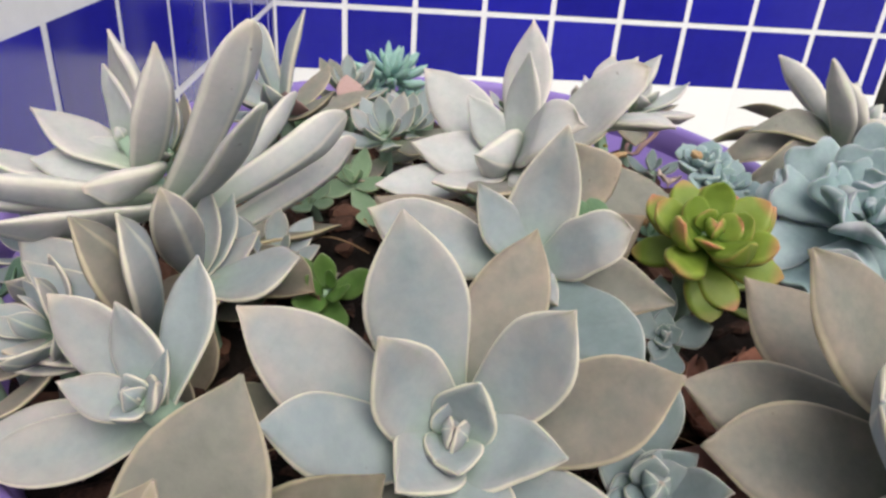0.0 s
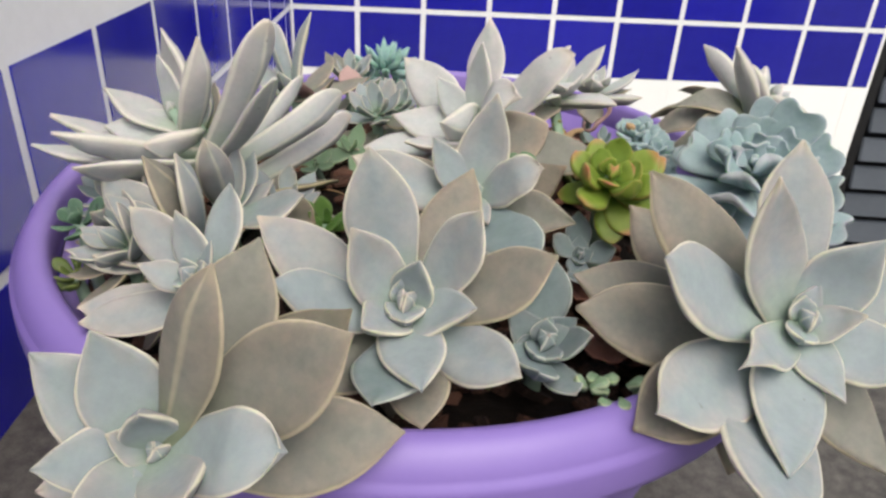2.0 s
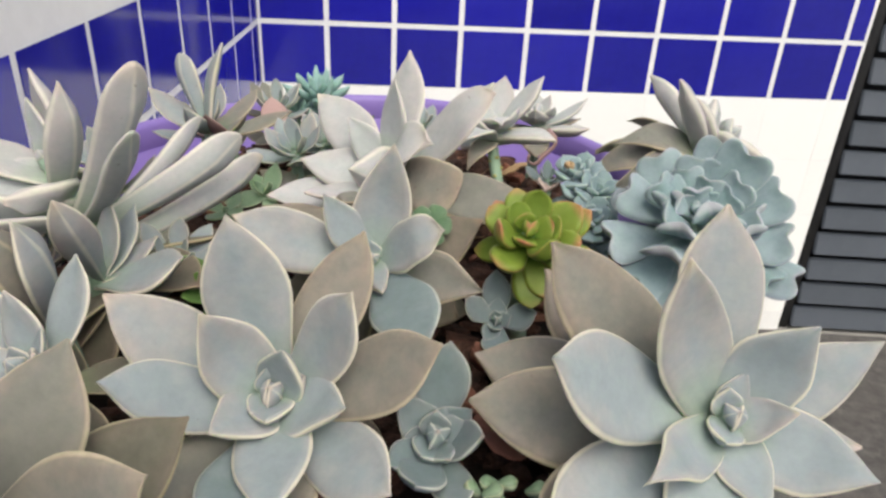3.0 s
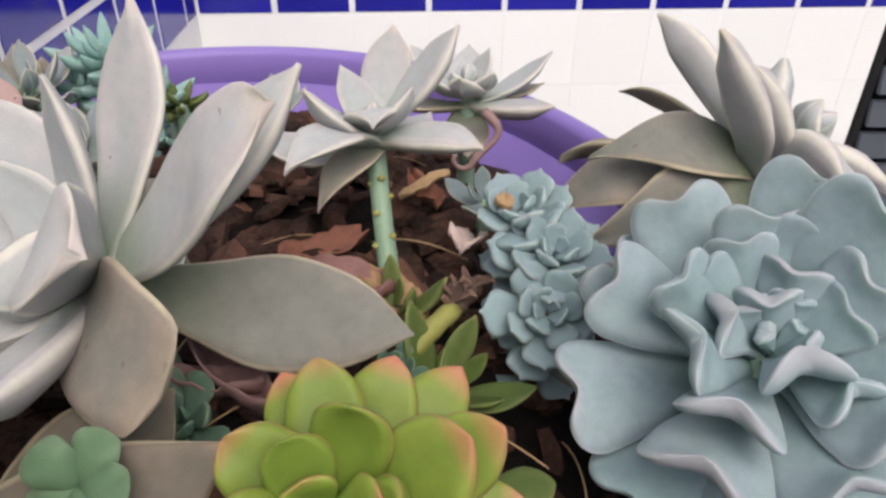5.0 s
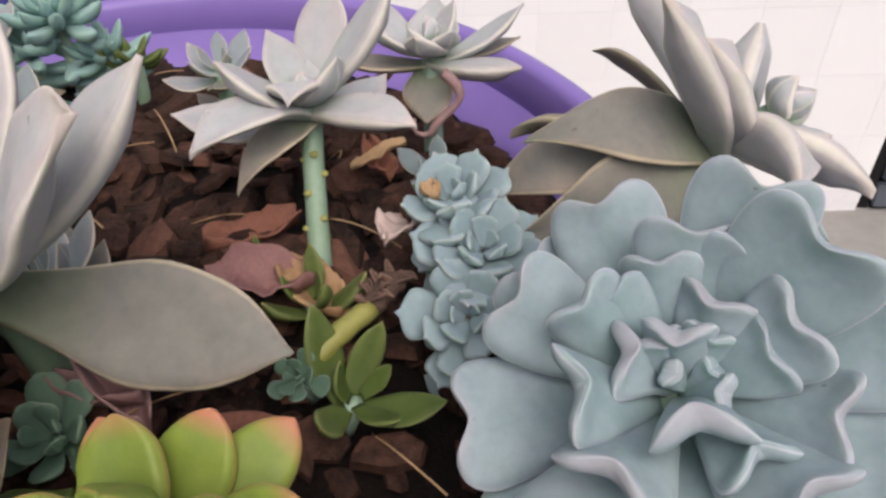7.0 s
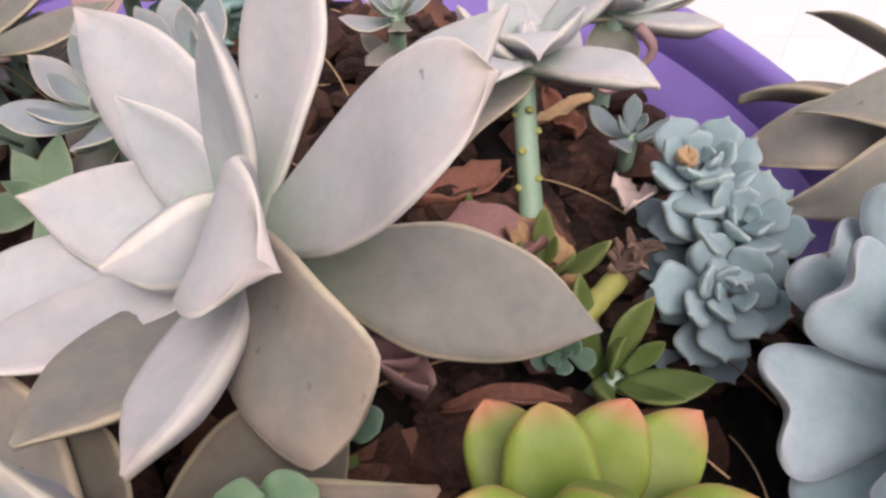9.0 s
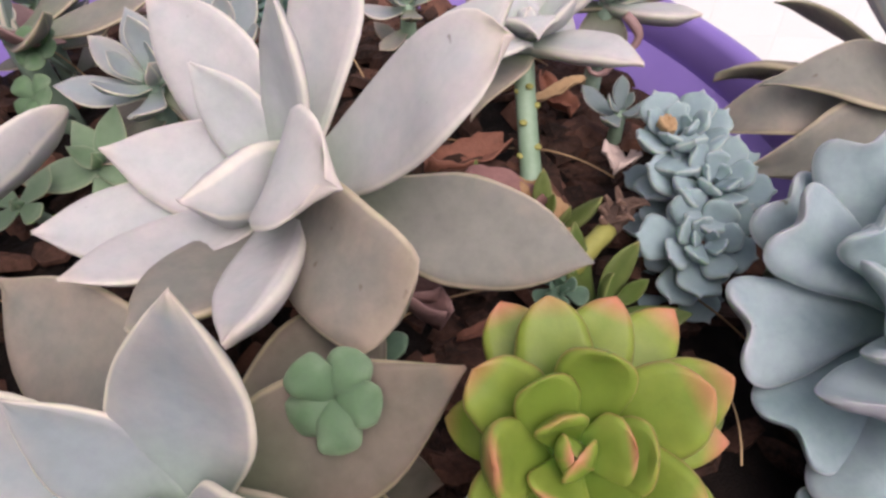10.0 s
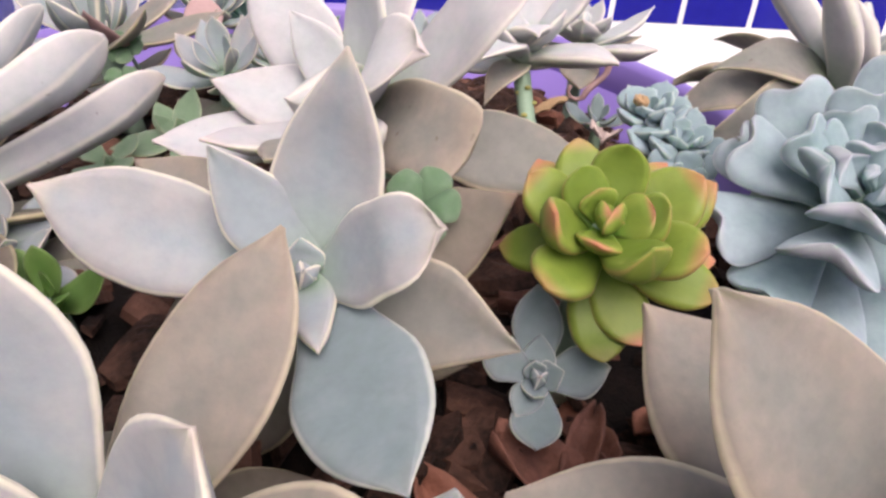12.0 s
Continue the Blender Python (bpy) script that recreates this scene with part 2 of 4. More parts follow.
def leaf_bm(length, width, thick, bend=0.06, cup=0.15, outline="ghost", rings=18, sides=24, wave=0.0, waves=3.0, hook=0.0, seed=0.0, keel=1.15, heart=0.0, vee=0.0):
    """A fleshy leaf from the origin along +y, its upper face to +z: flat or cupped above, keeled below."""
    bm = bmesh.new()
    uvl = bm.loops.layers.uv.new("uv")
    stops, loops = OUTLINE[outline], []
    for i in range(rings + 1):
        s = 1 - (1 - i / rings) ** (1.9 if outline == "heart" else 1.35)
        w = width / 2 * max(0.02, smooth_curve(stops, s)) * (1 + 0.07 * noise.noise(Vector((seed * 3.1, s * 4.0, 0.5))))
        h = thick * min(1.0, 0.75 + 0.5 * s) * min(1.0, (0.25 + 0.75 * math.sqrt(max(0.0, 1 - (max(0.0, s - 0.9) / 0.1) ** 2))) if outline == "heart" else 3.6 * (1 - s) + 0.16)
        sag = -bend * length * 4 * s * (1 - s)
        up = hook * length * max(0.0, (s - 0.7) / 0.3) ** 2
        side = 0.02 * length * math.sin(2.4 * s + seed)
        ring = []
        for k in range(sides):
            a = 2 * math.pi * k / sides
            x = math.cos(a)
            if math.sin(a) >= 0:
                z = h * (0.36 * (1 - x**10) + 0.05 * math.exp(-(((abs(x) - 0.86) / 0.10) ** 2))) - cup * width * (1 - x * x) * 0.5 * math.sin(math.pi * min(1, s * 1.1))
            else:
                z = -h * (0.26 * (1 - x**10) + 0.5 * (1 - abs(x) ** keel)) - cup * width * (1 - x * x) * 0.5 * math.sin(math.pi * min(1, s * 1.1))
            z += wave * width * abs(2 * x * w / width) ** 1.5 * math.sin(waves * math.pi * s + seed + (1.3 if x > 0 else 0)) * s
            if vee:
                ease = min(1.0, s / 0.8) ** 1.6
                z -= vee * width / 2 * ease * (math.sqrt((2 * x * w / width) ** 2 + 0.03) - 0.173) * (1.0 + 0.22 * math.sin(seed * 1.7 + (2.2 if x > 0 else 0.0)))
            z += 0.045 * width * noise.noise(Vector((x * 1.1 + seed * 5.3, s * 2.6, seed))) * min(1.0, 2.5 * s)
            lobe = 0.0
            if outline == "heart":
                lobe = -heart * length * math.exp(-((x * w / (0.20 * width)) ** 2)) * s**7
            ring.append(bm.verts.new((x * w + side, length * s - up * 0.3 + lobe, z + sag + up * (1 - 0.3 * x * x))))
        loops.append((s, ring))
    for (s0, a), (s1, b) in zip(loops, loops[1:]):
        for k in range(sides):
            n = (k + 1) % sides
            f = bm.faces.new((a[k], a[n], b[n], b[k]))
            for lp, (u, v) in zip(f.loops, ((k, s0), (k + 1, s0), (k + 1, s1), (k, s1))):
                lp[uvl].uv = (2 * u / sides, v)
    for s, ring in (loops[0], loops[-1]):
        f = bm.faces.new(ring)
        for lp in f.loops:
            lp[uvl].uv = (0.5, s)
    return bm


def frame_of(base, direction, above):
    """A pose at base, with y along direction and z as near to above as may be."""
    y = Vector(direction).normalized()
    z = Vector(above) - y * Vector(above).dot(y)
    z = z.normalized() if z.length > 1e-4 else y.orthogonal().normalized()
    x = y.cross(z)
    m = Matrix((x, y, z)).transposed().to_4x4()
    m.translation = base
    return m


def tube_bm(points, radii, sides=10):
    """A round stalk through points, closed at both ends."""
    bm, rings = bmesh.new(), []
    pts = [Vector(p) for p in points]
    for i, p in enumerate(pts):
        d = (pts[min(i + 1, len(pts) - 1)] - pts[max(i - 1, 0)]).normalized()
        u = d.orthogonal().normalized()
        v = d.cross(u)
        if rings and (u.dot(last_u) < 0.9):
            u = (last_u - d * last_u.dot(d)).normalized()
            v = d.cross(u)
        last_u = u
        rings.append([bm.verts.new(p + (u * math.cos(2 * math.pi * k / sides) + v * math.sin(2 * math.pi * k / sides)) * radii[i]) for k in range(sides)])
    for a, b in zip(rings, rings[1:]):
        for k in range(sides):
            bm.faces.new((a[k], a[(k + 1) % sides], b[(k + 1) % sides], b[k]))
    bm.faces.new(rings[0])
    bm.faces.new(rings[-1])
    return bm


def bowed(a, b, bow, n=7):
    """Points on a bowed way from a to b."""
    a, b = Vector(a), Vector(b)
    return [a.lerp(b, i / n) + Vector(bow) * (4 * i / n * (1 - i / n)) for i in range(n + 1)]


def thing(name, at, label, category, group=""):
    ob = new(name)
    ob.empty_display_size = 0.01
    ob.location = at
    return tagged(ob, label, category, group)


def put(ob, m):
    """Stands a part at the pose m of the world, under its unturned thing."""
    ob.matrix_basis = Matrix.Translation(-ob.parent.location) @ m
    return ob


POT_X, POT_Y, POT_A, POT_B, RIM_Z = -0.008, 0.049, 0.217, 0.254, 0.199


def soil_height(x, y):
    """The heaped soil: high in the middle, low along the planter's wall."""
    r2 = ((x - POT_X) / (POT_A - 0.02)) ** 2 + ((y - POT_Y) / (POT_B - 0.02)) ** 2
    return 0.194 - 0.036 * min(r2, 1.2) + 0.006 * noise.fractal(Vector((x * 22, y * 22, 0.3)), 0.8, 2.0, 4)


# ---------- ledge, walls, floor ----------
def structure(name, bm, mat, label):
    return tagged(part(name, bm, mat, None, "", False), label, name.split("_")[0], "", "structure")


ground = structure("ground", box(bmesh.new(), -30, -30, -0.75, 30, 30, -0.65), PAVING, "pale grey paving below the ledge")
ledge = structure("ledge", box(bmesh.new(), -0.60, -1.1, -0.04, 1.3, 0.262, 0.0, 0.003), GRANITE, "dark speckled granite ledge under the pot")
ledge_base = structure("ledge_base", box(bmesh.new(), -0.60, -1.05, -0.65, 1.25, 0.24, -0.04), PLASTER, "white plastered base of the ledge")

# Added wall, never in view: holds off low sky and throws light back.
wall_behind = structure("wall_behind", box(bmesh.new(), -1.2, -3.35, -0.65, 3.6, -3.2, 0.9), PLASTER, "plain white plastered wall, unseen, added to shape the light")

PITCH = 0.1407
WALL_Y, CORNER_X, WALL_END = 1.17, -0.378, 1.315
ROW_TOP, ROW_MID, ROW_LOW = 0.238, 0.1005, -0.0313
GAP = 0.011


def tile_mesh(name, w, h, mat):
    bm = box(bmesh.new(), 0, -0.0012, 0, w, 0, h, 0.0003)
    return finish(name, bm, mat, False)


def tiled_wall(wall, m, columns, rows):
    """Tiles laid on a wall: columns of (x, width), rows of (z, height, material)."""
    kept = {}
    for z, h, mat in rows:
        for x, w in columns:
            key = (round(w, 4), round(h, 4), mat.name)
            if key not in kept:
                kept[key] = tile_mesh("tile", w, h, mat)
            ob = new("tile", kept[key])
            ob.parent = wall
            ob.matrix_basis = m @ Matrix.Translation((x, 0, z))


def wall_slab(name, m, x0, x1, z0, z1, label):
    ob = structure(name, box(bmesh.new(), x0, 0, z0, x1, 0.12, z1), GROUT, label)
    ob.matrix_basis = m
    return ob


back_pose = Matrix.Translation((CORNER_X, WALL_Y, 0)) @ Matrix.Rotation(radians(5.56), 4, "Z")
wall_back = wall_slab("wall_back", back_pose, -0.02, WALL_END, -0.65, 1.2, "wall with blue glazed tiles above white ones")
left_turn = math.atan2(-0.0704, 1.0)
left_pose = Matrix.Translation((CORNER_X, WALL_Y, 0)) @ Matrix.Rotation(math.pi / 2 - left_turn, 4, "Z") @ Matrix.Translation((0, 0, 0))
wall_left = wall_slab("wall_left", left_pose, -2.6, -0.002, -0.65, 1.2, "side wall with two rows of blue tiles under white")

# the louvred shutter beside the back wall
shutter = thing("shutter", back_pose @ Vector((WALL_END, 0, -0.65)), "dark slate-grey louvred shutter beside the tiled wall", "shutter")
part("frame", box(bmesh.new(), 0.004, 0.01, 0, 0.03, 0.06, 1.9, 0.002), SLAT_DARK, shutter)
part("backing", box(bmesh.new(), 0.03, 0.03, 0, 1.0, 0.05, 1.9), SLAT_DARK, shutter)
_slat = box(bmesh.new(), 0, -0.008, -0.028, 0.965, 0.004, 0.028, 0.003)
for _v in _slat.verts:
    _v.co.y += 0.25 * _v.co.z
_slat = finish("slat", _slat, SLAT, False)
for i in range(26):
    ob = new("slat", _slat)
    ob.parent = shutter
    ob.location = (0.032, 0.012, 0.04 + i * 0.0722)


# ---------- the pot ----------
def oval_lathe(profile, sides=128):
    """A closed oval body: profile of (inset from the rim's middle line, z)."""
    bm, rings = bmesh.new(), []
    for inset, z in profile:
        rings.append([bm.verts.new((POT_X + (POT_A - inset) * math.cos(2 * math.pi * k / sides), POT_Y + (POT_B - inset) * math.sin(2 * math.pi * k / sides), z)) for k in range(sides)])
    for a, b in zip(rings, rings[1:]):
        for k in range(sides):
            bm.faces.new((a[k], a[(k + 1) % sides], b[(k + 1) % sides], b[k]))
    return bm, rings


pot = thing("planter", (0, 0, 0), "oval purple plastic planter with a rolled rim, on dark granite", "planter")
lip = [(-0.0072, 0.1705), (-0.0078, 0.174), (-0.0076, 0.1835), (-0.0073, 0.1865), (-0.0056, 0.1875), (-0.0052, 0.1893), (-0.0015, 0.1955), (0.0025, 0.1985), (0.0065, 0.1995), (0.0098, 0.1985), (0.0118, 0.1955)]
outer = [(0.062, 0.0), (0.058, 0.004), (0.045, 0.055), (0.030, 0.11), (0.018, 0.15), (0.0135, 0.172)]
inner = [(0.014, 0.18), (0.022, 0.14), (0.040, 0.08), (0.056, 0.012)]
bm, rings = oval_lathe(outer + [(0.0125, 0.176)] + inner)
bm.faces.new(rings[0])
bm.faces.new(rings[-1])
part("body", bm, POT, pot)
bm, rings = oval_lathe([(0.004, 0.1695), (-0.0055, 0.1695)] + lip + [(0.0125, 0.181), (0.010, 0.1695), (0.004, 0.1695)])
part("rim", bm, POT, pot)

# soil: one uneven heap inside the pot
bm = bmesh.new()
grid = []
for i in range(41):
    r = i / 40
    ring = []
    for k in range(96):
        a = 2 * math.pi * k / 96
        x, y = POT_X + (POT_A - 0.021) * r * math.cos(a), POT_Y + (POT_B - 0.021) * r * math.sin(a)
        z = soil_height(x, y) + 0.003 * noise.noise(Vector((x * 160, y * 160, 2)))
        ring.append(bm.verts.new((x, y, z)))
    grid.append(ring)
for a, b in zip(grid, grid[1:]):
    for k in range(96):
        bm.faces.new((a[k], a[(k + 1) % 96], b[(k + 1) % 96], b[k]))
bmesh.ops.remove_doubles(bm, verts=bm.verts, dist=1e-5)
soil = tagged(part("soil", bm, SOIL), "dark potting soil in the planter", "soil", "", "stuff")


# ---------- plants ----------
def rosette(name, label, bud, axis, leaves, mat, foot=None, outline="ghost", thick=0.23, centre=6, bud_size=0.012, stem_r=0.005, stem_mat=None, bend=0.06, cup=0.12, keel=1.15, group="", wave=0.0, rings=18, sides=24, old=0.5, skirt=0):
    """A rosette on its stalk. leaves: (mm below the bud; turn and rise in degrees; length, width in mm; then, if need
    be, bend, roll, hook, and 1 for an aged, 2 for a blunt, 3 for a plump, 4 for an old one darkened for shade, 5 for a
    square-ended aged, 6 for a teal, 7 for a strap-shaped, 8 for a triangular young leaf).
    """
    bud, axis = Vector(bud), Vector(axis).normalized()
    if foot is None:
        fx, fy = bud.x - axis.x * 0.03, bud.y - axis.y * 0.03
        k = math.hypot((fx - POT_X) / (POT_A - 0.035), (fy - POT_Y) / (POT_B - 0.035))
        if k > 1:
            fx, fy = POT_X + (fx - POT_X) / k, POT_Y + (fy - POT_Y) / k
        foot = (fx, fy, soil_height(fx, fy) - 0.004)
    foot = Vector(foot)
    plant = thing(name, foot, label, "succulent", group or ("ghost plants" if name == "ghost_plant" else ""))
    rng = random.Random(name + str(len(leaves)) + str(round(bud.x, 3)))
    low = bud.copy()
    longest = max([row[3] for row in leaves] + [1])
    for drop, turn, rise, length, width, *rest in leaves:
        bnd, roll, hook, sort = (*rest, *(bend, 0.0, 0.0, 0)[len(rest):])
        base = bud - axis * drop * 0.001
        if (base - bud).dot(axis) < (low - bud).dot(axis):
            low = base
        t, e = radians(turn), radians(rise)
        d = Vector((math.cos(t) * math.cos(e), math.sin(t) * math.cos(e), math.sin(e)))
        above = Matrix.Rotation(radians(roll), 3, d) @ axis
        L, W = length * 0.001, width * 0.001
        form = "ghost_young" if outline == "ghost" and length < 0.76 * longest else outline
        if sort in (2, 5):
            form = "blunt" if sort == 2 else "cut"
        if sort == 7:
            form = "strap"
        if sort == 8 or outline == "ghost" and length < 0.42 * longest:
            form = "diamond"
        aged = mat == GHOST and length > 0.60 * longest and rng.random() < old or sort == 1
        lf = part("leaf", leaf_bm(L, W, min(thick * W * (1.9 if sort in (3, 7) else 1.0), 0.0085), bnd, cup, form, rings, sides, hook=hook, seed=rng.uniform(0, 6), wave=wave, keel=keel), OLD_SHADED if sort == 4 else TEAL if sort == 6 else GHOST_OLD if aged or sort == 5 else mat, plant)
        put(lf, frame_of(base, d, above))
    # the heart: small leaves in a spiral
    side = axis.orthogonal().normalized()
    # old leaves under the rosette, hanging a little, with shade put into their colour
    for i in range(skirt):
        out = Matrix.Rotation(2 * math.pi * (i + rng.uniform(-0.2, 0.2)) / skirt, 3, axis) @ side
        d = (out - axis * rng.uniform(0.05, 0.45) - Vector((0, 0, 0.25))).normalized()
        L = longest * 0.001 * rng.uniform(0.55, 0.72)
        lf = part("leaf", leaf_bm(L, L * 0.5, L * 0.08, -0.04, cup, outline, rings, sides, seed=i, keel=keel), OLD_SHADED, plant)
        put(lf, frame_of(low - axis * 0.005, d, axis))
    for i in range(centre):
        f = (i + 0.6) / centre
        a = i * 2.39996 + rng.uniform(-0.2, 0.2)
        out = Matrix.Rotation(a, 3, axis) @ side
        closed = i < 3
        d = (axis - out * 0.10 if closed else axis * (1.2 - 0.55 * f) + out * (0.18 + 0.75 * f)).normalized()
        L = bud_size * (0.62 + 0.10 * i if closed else 0.45 + 0.75 * f)
        lf = part("leaf", leaf_bm(L, L * 1.15, L * 0.30, 0.08, 0.06, "diamond" if outline == "ghost" else outline, 10, 16, seed=i, keel=max(keel, 1.7)), mat, plant)
        put(lf, frame_of(bud - axis * (0.003 + 0.3 * bud_size * f) + out * L * 0.14, d, -out if closed else axis))
    ways = [foot] + bowed(foot, low - axis * 0.002, (0, 0, 0), 4)[1:4] + [low - axis * 0.002, bud - axis * 0.004]
    st = part("stem", tube_bm(ways, [stem_r * 1.15, stem_r * 1.05, stem_r, stem_r, stem_r * 1.1, stem_r * 0.5]), stem_mat or STEM, plant)
    put(st, Matrix.Identity(4))
    return plant


rosette("ghost_plant", "ghost plant rosette with grey-green pointed leaves and cream margins",
        (0.0003, -0.1484, 0.2211), (0.0, -0.571, 0.821),
        [(20, 66, 42, 71.7, 27, 0.04, 0, 0, 1), (20, 173, 32, 72.4, 29), (19, 144, 73, 71, 29), (17, -146, 28, 61.8, 25), (16, -9, 33, 67, 28, 0.04, 0, 0, 1), (17, -45, 8, 63, 26), (19, -79, -6, 59, 24, 0.04, 0, 0, 1), (20, -95, 7, 64, 27, 0.04, 0, 0, 6), (22, -122, 2, 60, 26, 0.04, 0, 0, 1)] +
        [(13, -8, 61, 55.3, 23.6), (12.5, -80, 4, 54, 26, 0.02), (12, -158, 61, 44.9, 24.8), (9, -36, 23, 36, 25, 0.05, 0, 0, 8), (9, -117, 15, 31, 22, 0.05, 0, 0, 8), (7, -50, 73, 25, 19, 0.05, 0, 0, 8), (5, -86, 8, 16, 16, 0.05, 0, 0, 8)],
        GHOST, skirt=5, bud_size=0.011, centre=6, old=0)

rosette("ghost_plant", "small teal-grey ghost plant rosette beside the front rim",
        (0.0555, -0.149, 0.208), (0.05, -0.552, 0.833),
        [(15, 75, 68, 38.1, 20), (14.1, -98, 25, 40.2, 16.9), (13.8, -74, 10, 36, 15.1), (11.7, -119, 23, 30.5, 14.6), (11, -48, 40, 30.1, 14.7)] +
        [(10.8, 151, 41, 21.5, 17, 0.05, 0, 0, 8), (9, -150, 5, 15, 13, 0.05, 0, 0, 8), (8.6, 6, 48, 18.4, 16, 0.05, 0, 0, 8), (7.5, -70, 15, 15, 13, 0.05, 0, 0, 8), (7.1, 66, 56, 11.8, 11, 0.05, 0, 0, 8)],
        TEAL, bud_size=0.011, stem_r=0.004)

rosette("ghost_plant", "ghost plant rosette with broad grey leaves",
        (0.025, -0.082, 0.238), (0.05, -0.706, 0.706),
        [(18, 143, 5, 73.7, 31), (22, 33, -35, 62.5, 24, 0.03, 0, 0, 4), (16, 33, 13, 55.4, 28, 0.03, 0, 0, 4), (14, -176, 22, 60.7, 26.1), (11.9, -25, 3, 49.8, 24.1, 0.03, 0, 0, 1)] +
        [(11.7, 50, 79, 51.5, 24), (12, -64, 4, 63.8, 27, 0.03, 0, 0, 6), (9.8, -36, 40, 37, 20, 0.02, 0, -0.18, 2), (9.4, 170, 55, 35.2, 16.8), (7.2, -73, -3, 23.5, 11, 0.03, 0, 0, 3)],
        GHOST, skirt=6, bud_size=0.007, centre=4, old=0.15)

rosette("ghost_plant", "large pale ghost plant rosette leaning on a thick stem",
        (0.0162, 0.001, 0.2495), (-0.422, -0.503, 0.754),
        [(20, -6, -8, 74.5, 28.5, 0.03, 0, 0, 1), (18, 16, 43, 70.2, 21, 0.03, 0, 0, 3), (18, -58, 12, 58, 27, -0.10, 12, -0.05, 5), (16, 82, 55, 67.8, 23), (13.6, 142, 27, 62.4, 26.2), (18, -16, 50, 67, 27, 0.05, 0, -0.12, 2), (20, -87, 15, 66, 17.5, 0.02, -14, 0, 3), (23, -108, 12, 64, 26, 0.03, -15, 0, 1)] +
        [(13.5, -163, -9, 62.4, 24), (14, -74, 42, 46, 27, 0, 5, -0.30, 2), (18, -129, 8, 58.6, 20), (12, 179, 5, 45.1, 25), (10, 35, 84, 44.8, 19), (10, 156, 44, 32.2, 17), (10, -129, 14, 25.7, 27, 0.05, 72, 0, 3)],
        PALE, bud_size=0.005, centre=2)

rosette("ghost_plant", "large ghost plant rosette hanging over the planter rim",
        (0.1486, -0.155, 0.2294), (0.04, -0.606, 0.795),
        [(22, 131, 18, 83.5, 35.1, 0.04, 0, 0, 1), (21.7, 165, 5, 83.9, 35.2, 0.04, 0, 0, 1), (20.6, -177, 6, 82.8, 34.8, 0.04, 0, 0, 1), (32, -108, 0, 94.6, 39.7), (19.7, 160, 43, 83, 34, 0.04, 0, 0, 1), (26, -145, -8, 78.9, 33.1, 0.04, 0, 0, 1), (18.8, -139, -1, 79, 34.9), (18, -35, -41, 64.4, 30.5, 0.04, 0, 0, 1), (18, -156, 34, 80.3, 34.8), (17.5, 90, 64, 74.1, 31.1)] +
        [(12, -109, -16, 65, 27.3), (15.3, 13, 30, 60.1, 25.7), (15.3, 4, -9, 53, 23.8), (15.2, -170, 71, 67.5, 28.4), (12.7, -30, 1, 46.8, 29.2), (11.6, -128, 14, 44.7, 18.8, 0.1, 0, -0.2), (11.3, -4, 62, 44.4, 24.8), (10.2, -76, -18, 33, 20.2), (7.7, -23, 27, 22.1, 15.9), (7, 50, 57, 16.8, 11.6)],
        GHOST, skirt=5, bud_size=0.010, centre=5, old=0)

rosette("ghost_plant", "ghost plant rosette spilling over the front rim",
        (-0.064, -0.228, 0.214), (0.204, -0.612, 0.764),
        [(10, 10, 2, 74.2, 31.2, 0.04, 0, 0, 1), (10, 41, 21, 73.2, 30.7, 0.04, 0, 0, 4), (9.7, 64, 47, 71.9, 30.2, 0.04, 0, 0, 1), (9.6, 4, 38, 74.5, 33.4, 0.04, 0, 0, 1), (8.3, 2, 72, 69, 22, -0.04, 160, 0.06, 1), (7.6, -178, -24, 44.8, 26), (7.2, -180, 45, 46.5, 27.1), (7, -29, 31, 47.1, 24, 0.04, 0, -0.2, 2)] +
        [(6.7, 167, 67, 42.6, 25.7), (5.6, -162, 9, 27.1, 22), (5.1, -76, 65, 26.6, 17), (4.4, -141, 46, 17.9, 13), (7, -95, 12, 40, 23), (6, -55, 20, 36, 21), (6, -140, 20, 34, 20)],
        GHOST, bud_size=0.009, centre=5, old=0)

rosette("ghost_plant", "pinkish-grey ghost plant rosette",
        (-0.0831, -0.1516, 0.2285), (-0.303, -0.505, 0.808),
        [(18, -173, -7, 52.5, 22), (17.3, -162, -11, 50.4, 21.2), (15.4, 83, 52, 43.9, 18.4), (13.6, 161, 40, 42.6, 18), (10.2, 134, 62, 29.6, 15.4), (8.8, -176, 17, 23.4, 12.9), (7.5, 12, 67, 18.6, 9.6)],
        GHOST, skirt=3, bud_size=0.008, old=0.0)

rosette("ghost_plant", "ghost plant rosette crowding the planter edge",
        (-0.112, -0.105, 0.222), (-0.505, -0.303, 0.808),
        [(20, -161, 9, 52.4, 22), (19.7, -71, 73, 57.7, 22), (19.6, 165, 35, 53.8, 22.6), (19.4, -114, 71, 56.5, 23.7), (16.3, -149, 7, 38.9, 19), (15.8, 178, 36, 41.8, 17.6)],
        GHOST, skirt=3, bud_size=0.008, old=0.1)

